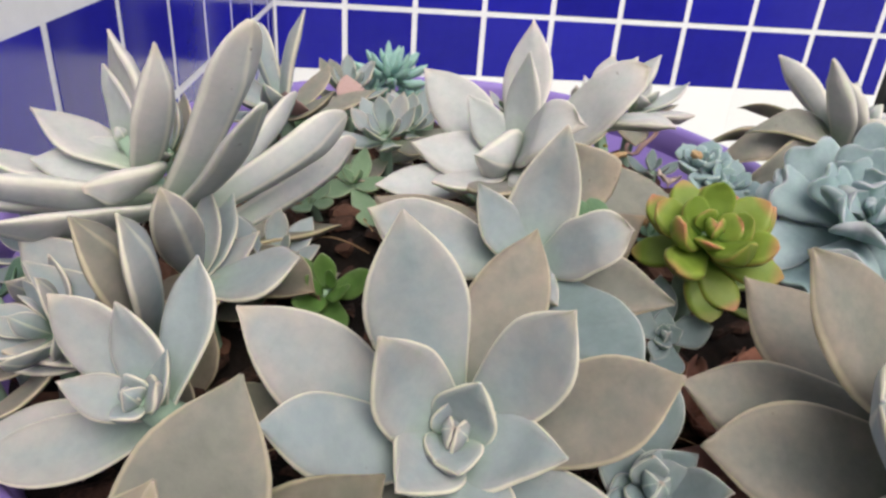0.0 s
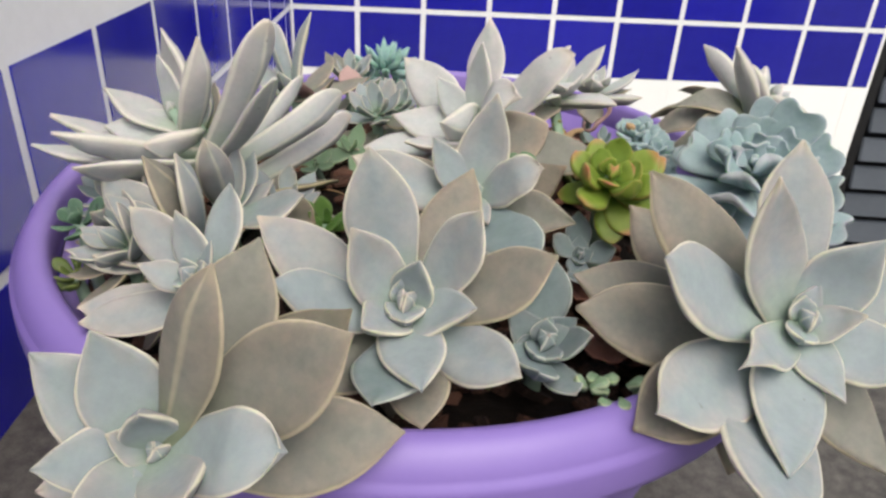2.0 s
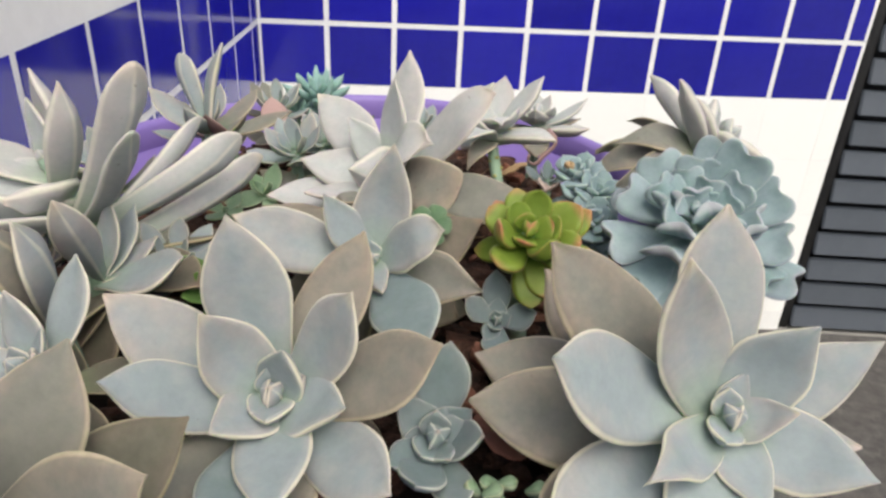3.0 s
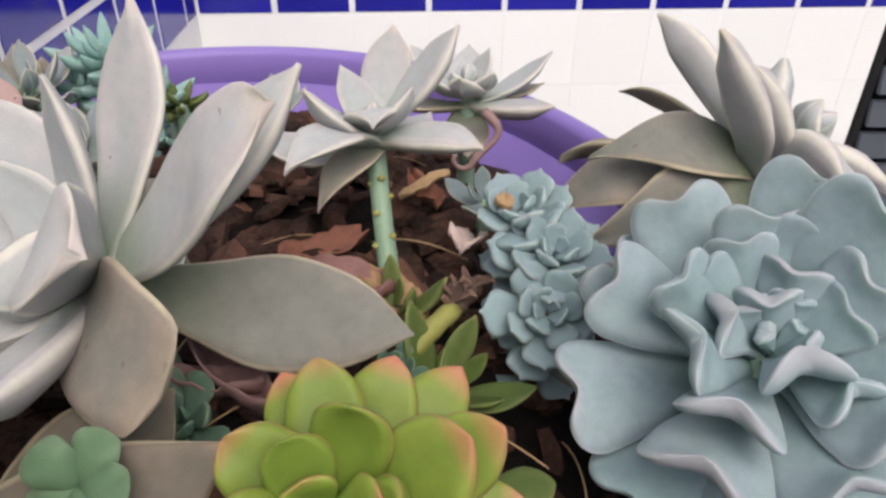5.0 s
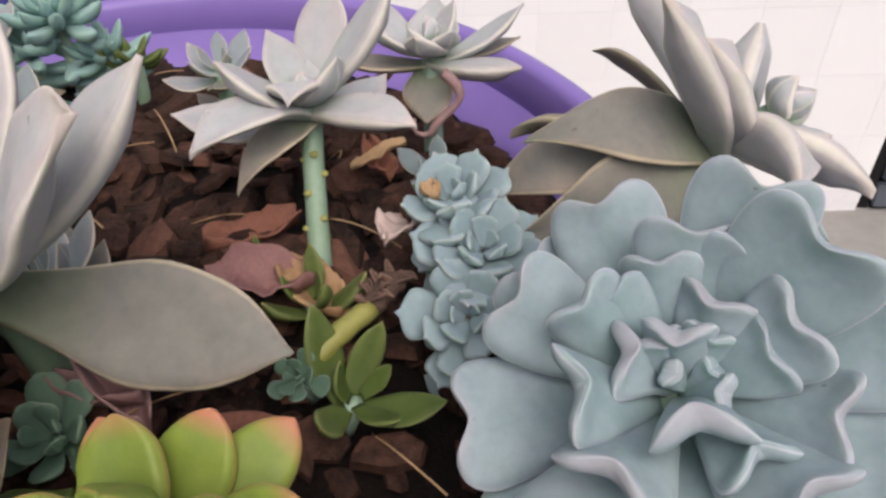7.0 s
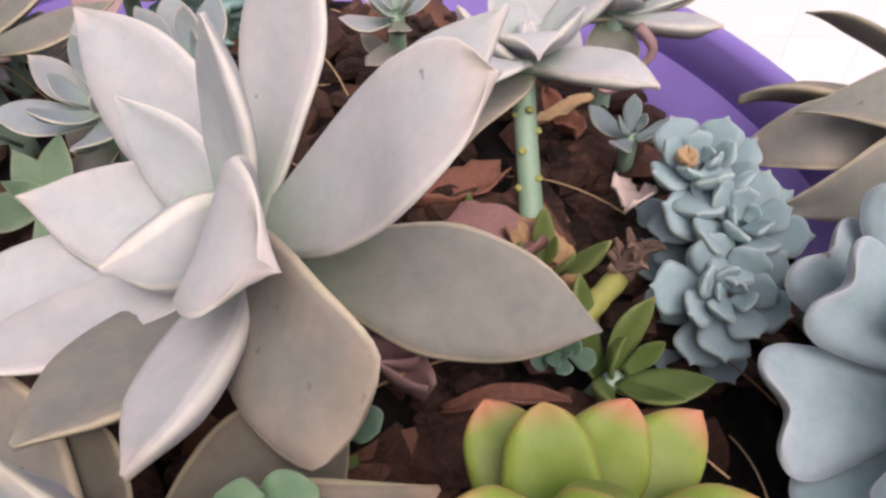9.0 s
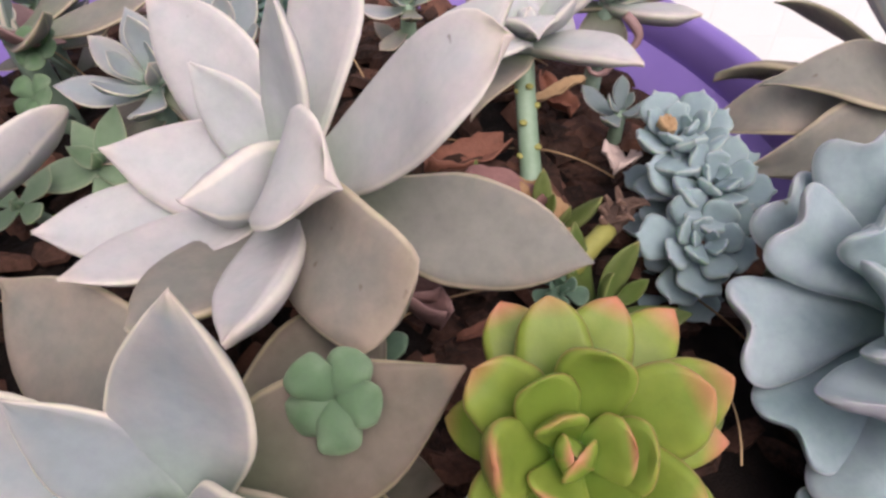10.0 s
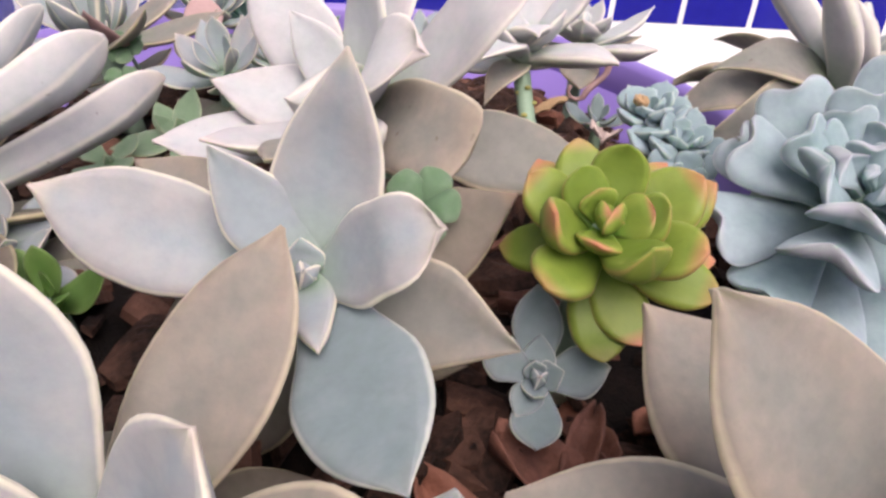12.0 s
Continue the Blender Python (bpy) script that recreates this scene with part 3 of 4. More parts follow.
rosette("ghost_plant", "large ghost plant rosette with long splayed leaves",
        (-0.132, -0.037, 0.257), (-0.5, 0.02, 0.86),
        [(42, 33, 28, 80.0, 18.5, 0.03, -62, 0, 7), (54, 56, 14, 95.9, 18, 0.03, -60, 0, 7), (34, -23, 60, 88.0, 20, 0.03, -20, 0, 7), (36, -44, 40, 95.8, 14.5, 0.03, -1, 0, 7), (34, -119, 14, 73.6, 26, 0.03, 0, 0, 0), (32, -168, 5, 81.8, 26, 0.03, 0, 0, 0), (28, -140, 17, 69.4, 22, 0.03, 0, 0, 3), (26, -171, 13, 71.0, 25, 0.03, 0, 0, 0), (44, 55, 35, 74.5, 13, 0.03, -43, 0, 7)] +
        [(20, -112, 8, 30.8, 27, 0, 0, 0, 3), (15, 175, 24, 44.4, 26, 0.03, 0, 0, 0), (18, -46, 67, 56.6, 19, 0.04, -6, 0, 3), (13, 127, 67, 48.3, 26, 0.03, 0, 0, 0), (18, -161, 8, 39.5, 30, 0.02, -53, 0, 2), (8, 136, 61, 32.0, 18, 0.03, 0, 0, 0)],
        PALE, skirt=6, bud_size=0.006, centre=4, foot=(-0.100, -0.034, soil_height(-0.100, -0.034) - 0.004))

rosette("ghost_plant", "small ghost plant rosette under a larger one",
        (-0.098, -0.072, 0.222), (-0.1, -0.3, 0.949),
        [(12, -8, 23, 45, 24.6), (10.1, 67, 45, 35.9, 15.1), (9.8, 42, 23, 30.6, 14), (9.3, 55, 72, 35.3, 14.8), (10, -77, 59, 58, 17, 0.02, 0, 0, 3)],
        GHOST, skirt=3, bud_size=0.007, centre=4, old=0.1)

rosette("ghost_plant", "pale ghost plant rosette on a bare speckled stem",
        (0.0775, 0.103, 0.2405), (0.0, -0.15, 0.99),
        [(13, -117, 17, 46, 20, -0.13, 0, -0.12), (14, -113, -7, 36, 15, -0.10, 0, -0.12, 1), (12, -27, 11, 42.1, 17, -0.06, 0, -0.05, 3), (14, 66, -6, 46.4, 17), (13, -160, 9, 42.6, 20)] +
        [(9, 13, 50, 47.4, 16, 0.02, 0, 0, 3), (8, 76, 52, 38.9, 18), (9, -137, 41, 34.9, 21), (9, -84, 35, 29.5, 20, -0.12, 0, -0.15), (6, -32, 47, 25.3, 19), (6, 147, 55, 23.6, 15)],
        PALE, foot=(0.087, 0.060, 0.186), stem_r=0.0036, bud_size=0.011, centre=4)

rosette("ghost_plant", "grey ghost plant rosette beside the far rim",
        (0.1108, 0.166, 0.233), (0.0, 0.1, 0.99),
        [(14, 14, 29, 41.9, 17), (15, 32, 4, 40.9, 14, 0, 0, 0, 1), (14, -23, 8, 38.6, 15, 0.02, 0, 0, 3), (11, 89, 41, 25.4, 20), (12, 151, 32, 35.3, 17), (15, -177, 6, 38.0, 17, 0.02, 0, 0, 1), (17, -90, -29, 24.6, 20, 0, 0, 0, 1)] +
        [(9, -99, 35, 22.7, 18), (8, -55, 36, 22.5, 15), (10, -150, 33, 29.8, 17), (6, 41, 51, 18.3, 13)],
        PALE, bud_size=0.010, stem_r=0.004, centre=5)

rosette("ghost_plant", "ghost plant rosette with down-folded leaves over the rim",
        (0.2179, 0.079, 0.25), (0.75, -0.05, 0.66),
        [(26, 111, -1, 74.9, 15, -0.08, 0, 0, 1), (25.6, -174, -9, 60.6, 22, -0.12, -15, -0.2, 1), (25.1, 155, -5, 58.9, 24.7, -0.05, 0, -0.1, 1), (24.8, -153, -14, 56, 26, -0.14, -15, -0.2, 1), (23.7, -167, 13, 51.2, 23, -0.12, -15, -0.15, 1), (23.2, 126, 39, 59.1, 17, -0.05, 40, 0, 3)] +
        [(22.2, -147, 58, 54.4, 22, -0.06, 0, 0, 3), (20.4, -79, 22, 42.3, 20, -0.1, 0, -0.15, 3), (20.3, -136, 63, 39.9, 24, -0.1, 0, -0.1, 3), (19.3, -42, 8, 38, 26, -0.08, 0, -0.1, 3), (18.7, 71, 60, 31, 20, -0.05, 0, 0, 3)],
        PALE, bud_size=0.012, centre=5, stem_r=0.006, foot=(0.175, 0.06, 0.17))

def fluted_echeveria(label, bud, axis, leaves, mat):
    """A dome of heart-ended leaves, each creased along its midrib with both wings folded back.
    leaves: mm below the bud; turn and rise in degrees; length and width in mm; roll in degrees; fold; lobe."""
    bud, axis = Vector(bud), Vector(axis).normalized()
    foot = Vector((bud.x - 0.008, bud.y + 0.012, soil_height(bud.x, bud.y) - 0.004))
    plant = thing("echeveria", foot, label, "succulent")
    rng = random.Random(17)
    for drop, turn, rise, length, width, roll, vee, lobe in leaves:
        base, t, e = bud - axis * drop * 0.001, radians(turn), radians(rise)
        d = Vector((math.cos(t) * math.cos(e), math.sin(t) * math.cos(e), math.sin(e)))
        L, W = length * 0.001, width * 0.001
        bm = leaf_bm(L * 1.10, W * 0.98, 0.0034 + 0.03 * W, 0.04, 0.0, "heart", 26, 32, seed=rng.uniform(0, 6), keel=2.6, heart=lobe * 0.75, vee=vee * (0.9 if length < 35 else 0.6), wave=0.02, hook=0.04, waves=2.0)
        put(part("leaf", bm, mat, plant), frame_of(base, d, Matrix.Rotation(radians(roll), 3, d) @ axis))
    ways = [foot, foot.lerp(bud, 0.35), foot.lerp(bud, 0.7), bud - axis * 0.004]
    put(part("stem", tube_bm(ways, [0.006, 0.006, 0.006, 0.003]), STEM, plant), Matrix.Identity(4))
    return plant


fluted_echeveria("large powder-blue echeveria with wide heart-ended folded leaves", (0.1795, -0.004, 0.231), (-0.05, -0.5, 0.86),
                 [(2, 100, 70, 9, 6.2, 0, 0.41, 0.1), (2, -140, 60, 9, 6.2, 0, 0.41, 0.1), (2, -20, 66, 9, 6.2, 0, 0.41, 0.1), (3, -60, 46, 12, 8.8, 10, 0.57, 0.1), (4, 20, 78, 15, 10.6, 10, 0.66, 0.1), (4, 170, 66, 14, 9.7, -10, 0.66, 0.1)] +
                 [(5, -170, 76, 17, 15, -35, 0.7, 0.12), (7, -172, 52, 19, 17.6, 38, 0.61, 0.12), (8, 59, 76, 23, 18.5, -26, 0.7, 0.1), (7, -18, 52, 22, 17.6, 10, 0.7, 0.1), (8, -99, 45, 26.5, 19.4, 28, 0.78, 0.08), (10, 149, 49, 27, 16.7, -12, 0.49, 0.14)] +
                 [(14, 84, 64, 37, 26, -12, 0.35, 0.12), (10, -14, 58, 31.5, 21.1, 0, 0.57, 0.12), (12, -145, 37, 33.5, 21.1, 12, 0.57, 0.12), (12, -62, 24, 36, 26, -8, 0.8, 0.1), (14, -84, 8, 40, 27, 10, 0.8, 0.1), (13, 172, 46, 32, 19.4, -20, 0.49, 0.1), (15, 40, 66, 36, 24, 10, 0.6, 0.1), (12, 118, 62, 30, 17.6, -20, 0.49, 0.1), (14, -120, 24, 36, 24, 20, 0.75, 0.1), (13, -38, 34, 34, 23, 0, 0.75, 0.1), (9, -70, 30, 27, 16.7, -10, 0.7, 0.1)] +
                 [(20, 118, 44, 47.5, 27, -20, 0.3, 0.13), (16, 163, 26, 41, 27, -8, 0.55, 0.13), (18, -170, 0, 45, 30, 8, 0.4, 0.13), (18, 2, 66, 50, 30, 0, 0.35, 0.13), (22, 58, 60, 53, 28, 0, 0.3, 0.13), (16, -122, 8, 42, 30, 12, 0.7, 0.11)] +
                 [(18, -2, 34, 48, 28, 0, 0.4, 0.13), (18, -22, 12, 46, 28, 0, 0.5, 0.13), (20, -28, -8, 54, 27, 0, 0.4, 0.13), (20, -50, -8, 47, 28, 0, 0.5, 0.13), (20, -110, -22, 50, 27, 8, 0.6, 0.12), (20, -138, -16, 45, 27, 8, 0.5, 0.12), (22, 35, 34, 50, 28, 0, 0.3, 0.13), (22, 142, 22, 44, 26, 0, 0.3, 0.13), (20, -82, -24, 48, 27, 0, 0.5, 0.12)],
                 BLUE)

rosette("golden_sedum", "golden-green sedum rosette with orange leaf tips",
        (0.0888, -0.0621, 0.2455), (-0.02, -0.6, 0.8),
        [(18, 118, 20, 30, 15, 0.06, 0, 0.04), (19, 70, 34, 30, 15, 0.06, 0, 0.04), (17, 18, 26, 33, 15, 0.06, 0, 0.04), (13, 105, 34, 27.6, 15, 0.06, 0, 0.04), (15, 55, 14, 36, 15, 0.06, 0, 0.04), (13, 11, 35, 28.2, 17, 0.06, 0, 0.04), (12, 160, 33, 22.6, 15, 0.06, 0, 0.04), (14, 157, -24, 26.3, 14, 0.06, 0, 0.04), (12, -129, -9, 23, 16, 0.06, 0, 0.04), (12, -36, 16, 27, 16, 0.06, 0, 0.04), (15, 18, -17, 37, 13, 0.06, 0, 0.04), (15, -82, -50, 29, 16, 0.06, 0, 0.04), (14, -20, -12, 31, 15, 0.06, 0, 0.04), (15, -55, -40, 27, 14, 0.06, 0, 0.04)] +
        [(11, 61, 70, 23, 14, 0.10, 0, 0.10), (10, -142, 28, 20.5, 14, 0.10, 0, 0.10), (10, -72, 19, 25.3, 14.5, 0.10, 0, 0.10), (8, -24, 34, 18, 13, 0.10, 0, 0.10), (7, 145, 55, 16, 12, 0.10, 0, 0.10)],
        GOLD, outline="golden", thick=0.40, bud_size=0.0095, centre=6, cup=0.08, keel=1.9)

rosette("ghost_plant", "tiny grey-green rosette in the shade",
        (0.078, -0.072, 0.206), (0.0, -0.622, 0.783),
        [(8, 93, 57, 24.6, 13), (6.5, -91, -8, 20, 13.1), (6.5, -5, 24, 18.8, 12.8), (6.3, -168, 44, 20.2, 11.2), (5, 84, 50, 11.4, 8.6), (4.8, -116, -17, 11.5, 8.6)],
        TEAL, bud_size=0.006, stem_r=0.003)


def spiral(name, label, bud, axis, radius, count, mat, width=0.5, outline="lance", thick=0.25, closed=0.5, foot=None, stem_r=0.003, cup=0.1, start=0.0, category="succulent", group="", rings=10, sides=10, stem_mat=None, lower=0, core=0.35):
    """A regular rosette: leaves in a spiral, upright at the heart and flat outside."""
    bud, axis = Vector(bud), Vector(axis).normalized()
    if foot is None:
        fx, fy = bud.x - axis.x * 0.015, bud.y - axis.y * 0.015
        foot = (fx, fy, min(soil_height(fx, fy) - 0.004, bud.z - 0.006))
    foot = Vector(foot)
    plant = thing(name, foot, label, category, group)
    rng = random.Random(name + str(round(bud.x + 3 * bud.y, 4)))
    side = axis.orthogonal().normalized()
    for i in range(count):
        f = (i + 0.5) / count
        a = start + i * 2.39996 + rng.uniform(-0.15, 0.15)
        out = Matrix.Rotation(a, 3, axis) @ side
        lift = (1 - f) * 1.25 + closed * 0.6 * f + rng.uniform(-0.08, 0.08)
        d = (axis * math.sin(lift) + out * math.cos(lift)).normalized()
        L = radius * (core + (1.07 - core) * f**0.7) * rng.uniform(0.92, 1.08)
        lf = part("leaf", leaf_bm(L, L * width, L * width * thick, 0.08, cup, outline, rings, sides, seed=rng.uniform(0, 6)), GHOST_OLD if mat == GHOST and f > 0.5 and rng.random() < 0.25 else mat, plant)
        put(lf, frame_of(bud - axis * (radius * 0.28 * f) + out * radius * 0.06, d, axis))
    # older leaves down the stalk
    for i in range(lower):
        f = (i + 0.5) / lower
        out = Matrix.Rotation(i * 2.39996 + 1.0, 3, axis) @ side
        at = (bud - axis * radius * 0.3).lerp(foot, 0.85 * f)
        L = radius * rng.uniform(0.8, 1.05)
        lf = part("leaf", leaf_bm(L, L * width, L * width * thick, 0.08, cup, outline, rings, sides, seed=rng.uniform(0, 6)), GHOST_OLD if mat == GHOST else mat, plant)
        put(lf, frame_of(at, out + axis * rng.uniform(-0.15, 0.35), axis))
    ways = [foot, foot.lerp(bud, 0.5), bud - axis * radius * 0.1]
    put(part("stem", tube_bm(ways, [stem_r, stem_r, stem_r * 0.8]), stem_mat or STEM, plant), Matrix.Identity(4))
    return plant


# small blue echeverias, one on a woody stalk
for bud, axis, r, n in (((0.1275, 0.068, 0.2235), (-0.2, -0.15, 0.95), 0.0185, 14), ((0.1375, 0.0525, 0.2175), (0.1, -0.35, 0.95), 0.0195, 15), ((0.1345, 0.0355, 0.2080), (-0.02, -0.6, 0.8), 0.0180, 15)):
    spiral("echeveria", "small powder-blue echeveria rosette of tight pointed leaves", bud, axis, r, n, MINT, 0.74, "mucro", 0.34, 0.35, stem_r=0.003, stem_mat=WOODY, group="small blue echeverias", lower=9, core=0.22, cup=0.04, rings=14, sides=14)
spiral("echeveria", "small powder-blue echeveria rosette deep by the rim", (0.168, -0.030, 0.185), (-0.1, -0.5, 0.85), 0.0175, 26, MINT, 0.56, "mucro", 0.32, 0.85, group="small blue echeverias")
spiral("echeveria", "tiny blue-green echeveria rosette on the soil", (0.0925, 0.016, 0.203), (-0.05, -0.5, 0.85), 0.008, 11, JADE, 0.66, "spoon", 0.25, 0.3, stem_r=0.0015)

# turquoise stonecrop at the far rim
for bud, r, n in (((-0.048, 0.176, 0.234), 0.025, 24), ((-0.062, 0.170, 0.222), 0.022, 16), ((-0.036, 0.182, 0.214), 0.020, 14)):
    spiral("stonecrop", "turquoise stonecrop with finger-like leaves near the far rim", bud, (0.1, -0.25, 1), r, n, AQUA, 0.27, "lance", 0.8, 0.5, group="turquoise stonecrops", lower=12)
spiral("stonecrop", "short light-green stonecrop shoot", (-0.026, 0.186, 0.207), (0.5, -0.2, 0.8), 0.017, 10, GREEN, 0.3, "lance", 0.8, 0.6)
spiral("stonecrop", "short light-green stonecrop shoot", (-0.020, 0.180, 0.212), (0.3, 0.0, 1), 0.014, 8, GREEN, 0.3, "lance", 0.8, 0.8)

# ghost plants crowded at the back
for bud, axis, r, n in (
    ((-0.073, 0.150, 0.228), (0.0, -0.2, 1), 0.030, 12),
    ((-0.041, 0.066, 0.228), (-0.1, -0.4, 0.9), 0.030, 12),
    ((-0.030, 0.100, 0.222), (0.1, -0.4, 0.9), 0.030, 13),
    ((0.030, 0.150, 0.222), (0.0, -0.2, 1), 0.020, 10),
    ((-0.130, -0.108, 0.214), (-0.6, -0.35, 0.7), 0.032, 14),
    ((-0.150, -0.060, 0.208), (-0.7, -0.1, 0.7), 0.036, 12),
    ((-0.075, -0.040, 0.208), (0.2, -0.3, 0.9), 0.030, 12),
    ((0.010, 0.040, 0.206), (-0.2, -0.2, 0.95), 0.030, 12),
    ((-0.168, -0.040, 0.206), (-0.6, -0.3, 0.7), 0.034, 12),
    ((-0.172, 0.012, 0.212), (-0.5, -0.3, 0.8), 0.036, 13),
    ((-0.158, 0.062, 0.214), (-0.4, -0.3, 0.85), 0.036, 12),
    ((-0.120, 0.130, 0.220), (-0.2, -0.3, 0.9), 0.034, 12),
):
    spiral("ghost_plant", "small grey ghost plant rosette crowded between larger ones", bud, axis, r, n, GHOST, 0.46, "ghost", 0.19, 0.45, stem_r=0.0035, group="small ghost plants", rings=14, sides=16, lower=6)

rosette("ghost_plant", "straggling ghost plant with narrow brownish leaves near the far rim",
        (-0.100, 0.083, 0.236), (-0.2, -0.3, 0.9),
        [(10, 18, 78, 57, 13, 0.03, 150, 0, 7), (11, 75, 15, 60, 16, 0.03, 0, 0, 1), (9, 150, 66, 50, 14, 0.03, 150, 0, 7), (12, 22, 16, 52, 16, 0.03, 0, 0, 1), (10, -35, 30, 44, 15), (10, 170, 34, 46, 16), (8, -100, 40, 34, 14), (13, 100, 0, 50, 16, 0.03, 0, 0, 1)],
        GHOST, bud_size=0.008, centre=4, old=0.3)

# green seedlings and stonecrops on the soil
spiral("stonecrop", "olive-green stonecrop with pointed leaves", (0.108, 0.014, 0.199), (0.40, -0.15, 0.85), 0.026, 7, GREEN, 0.40, "lance", 0.3, 0.8, rings=14, sides=14)
spiral("stonecrop", "upright green stonecrop shoot among bark chips", (0.088, 0.048, 0.199), (0.0, -0.1, 1), 0.022, 6, GREEN, 0.34, "lance", 0.4, 1.4)
spiral("stonecrop", "short green stonecrop shoot on the bark", (0.066, 0.062, 0.196), (0.0, -0.1, 1), 0.014, 5, GREEN, 0.3, "lance", 0.4, 1.2)
spiral("stonecrop", "grey-green seedling by the far rim", (0.118, 0.118, 0.199), (0.0, -0.3, 1), 0.018, 7, TEAL, 0.5, "ghost", 0.25, 0.6)
spiral("stonecrop", "rounded jade-green stonecrop on the soil", (0.040, -0.006, 0.203), (0.0, -0.4, 0.9), 0.015, 12, JADE, 0.62, "spoon", 0.4, 0.4)
spiral("stonecrop", "light-green stonecrop by the planter wall", (-0.153, -0.109, 0.197), (-0.2, -0.3, 1), 0.015, 10, GREEN, 0.5, "spoon", 0.4, 0.5)
spiral("stonecrop", "dark green patterned leaf cluster by the rim", (-0.162, -0.085, 0.212), (-0.3, -0.3, 1), 0.016, 9, JADE, 0.6, "spoon", 0.25, 0.3)
spiral("weed", "fresh green seedling with pointed leaves", (-0.050, -0.058, 0.2060), (0.0, -0.5, 0.85), 0.021, 8, WEED, 0.62, "lance", 0.10, 0.45, rings=12, sides=12)
rosette("seedling", "pale green young rosette with upright pointed leaves", (-0.0535, 0.044, 0.211), (0.05, -0.45, 0.9),
        [(5, 70, 52, 20, 11), (5, -160, -8, 25, 13), (6, -62, -14, 38, 15), (5, -20, 14, 21, 11), (5, 140, 30, 18, 10), (3, -60, 50, 11, 7), (3, -150, 48, 11, 7)],
        SPROUT, bud_size=0.005, centre=3, stem_r=0.002)
rosette("seedling", "small pale green rosette in the shade", (-0.073, 0.026, 0.206), (-0.1, -0.4, 0.9),
        [(4, 160, 20, 16, 9), (4, -110, 8, 17, 9), (4, 60, 30, 15, 8), (4, -30, 16, 15, 8)],
        SPROUT, bud_size=0.005, centre=3, stem_r=0.002)


def clover(at, axis, r, label):
    plant = thing("clover", Vector(at) - Vector(axis).normalized() * 0.02, label, "clover")
    axis = Vector(axis).normalized()
    side = axis.orthogonal().normalized()
    for i in range(5):
        out = Matrix.Rotation(i * 2 * math.pi / 5 + 0.3, 3, axis) @ side
        put(part("leaf", leaf_bm(r * (0.98 + 0.10 * math.sin(3.0 * i)), r * 0.86, 0.0013, -0.05, -0.20, "blunt", 14, 18, seed=1.7 * i, wave=0.10, keel=2.0), CLOVER, plant), frame_of(Vector(at), out + axis * (0.10 + 0.22 * math.sin(2.2 * i)), axis))
    put(part("stem", tube_bm([Vector(at) - axis * 0.02, Vector(at)], [0.0008, 0.0008], 8), STEM, plant), Matrix.Identity(4))


clover((0.0470, -0.0520, 0.2392), (0.05, -0.70, 0.71), 0.0100, "round-lobed green clover leaf over a grey leaf")
clover((-0.083, 0.076, 0.229), (0.0, -0.6, 0.8), 0.0085, "round-lobed pale green clover leaf")
clover((-0.080, 0.062, 0.219), (-0.1, -0.6, 0.8), 0.0085, "round-lobed pale green clover leaf")


# leaf scars along the bare stem
_bare = [o for o in scene.objects if o.type == "EMPTY" and "bare speckled" in o.get("label", "")][0]
_st = [o for o in _bare.children if o.name.startswith("stem")][0]
_p0, _p1 = _bare.location, Vector((0.078, 0.103, 0.226))
_rng = random.Random(3)
for i in range(11):
    a = i * 2.4
    at = _p0.lerp(_p1, 0.12 + 0.8 * i / 11) + Vector((math.cos(a), math.sin(a), 0)) * 0.0033
    bm = bmesh.new()
    bmesh.ops.create_uvsphere(bm, u_segments=10, v_segments=8, radius=0.0015)
    for v in bm.verts:
        v.co.z *= 0.6
    put(part("leaf_scar", bm, YSTEM, _bare), Matrix.Translation(at))


# ---------- litter: bark, dead leaves, stalks ----------
def crumpled(length, width, seed, curl=0.5):
    """A dead leaf: thin, creased and rolled."""
    bm, rows = bmesh.new(), []
    for i in range(15):
        s = i / 14
        w = width * (0.15 + 0.85 * math.sin(math.pi * min(1, 0.08 + 0.9 * s)) ** 0.8) / 2
        row = []
        for k in range(9):
            x = (k - 4) / 4
            crease = noise.noise(Vector((x * 2.1 + seed, s * 5, seed))) * 0.22 * width + 0.09 * width * noise.noise(Vector((x * 5.3, s * 13, seed + 4)))
            row.append(bm.verts.new((x * w, length * s, crease + curl * width * x * x * 0.6 + 0.15 * length * math.sin(3 * s + seed))))
        rows.append(row)
    for a, b in zip(rows, rows[1:]):
        for k in range(8):
            bm.faces.new((a[k], a[k + 1], b[k + 1], b[k]))
    bmesh.ops.recalc_face_normals(bm, faces=bm.faces)
    bmesh.ops.solidify(bm, geom=bm.faces[:], thickness=0.0006)
    return bm


def dead_leaf(at, turn, length, width, seed, label, mat=None, rise=0.0, curl=0.5):
    ob = part("dead_leaf", crumpled(length, width, seed, curl), mat or DRY)
    ob.matrix_basis = pose(*at, rise, 0, turn)
    return tagged(ob, label, "dead leaf", "dead leaves")


DRY_PINK = plain("dry_pink_leaf", (0.10, 0.042, 0.04), (0.25, 0.125, 0.115), 80, 0.7, relief=0.5)
DULL_PINK = plain("dull_pink_leaf", (0.24, 0.145, 0.14), (0.38, 0.25, 0.235), 60, 0.6)
DRY_TAN = plain("dry_tan_leaf", (0.26, 0.15, 0.07), (0.48, 0.33, 0.18), 80, 0.7, relief=0.5)
dead_leaf((0.060, 0.046, 0.199), -70, 0.030, 0.020, 1.0, "wrinkled dull-pink dead leaf on the bark", DRY_PINK, 5)
dead_leaf((0.078, 0.058, 0.198), -120, 0.024, 0.016, 2.0, "tan dead leaf on the bark", DRY_TAN)
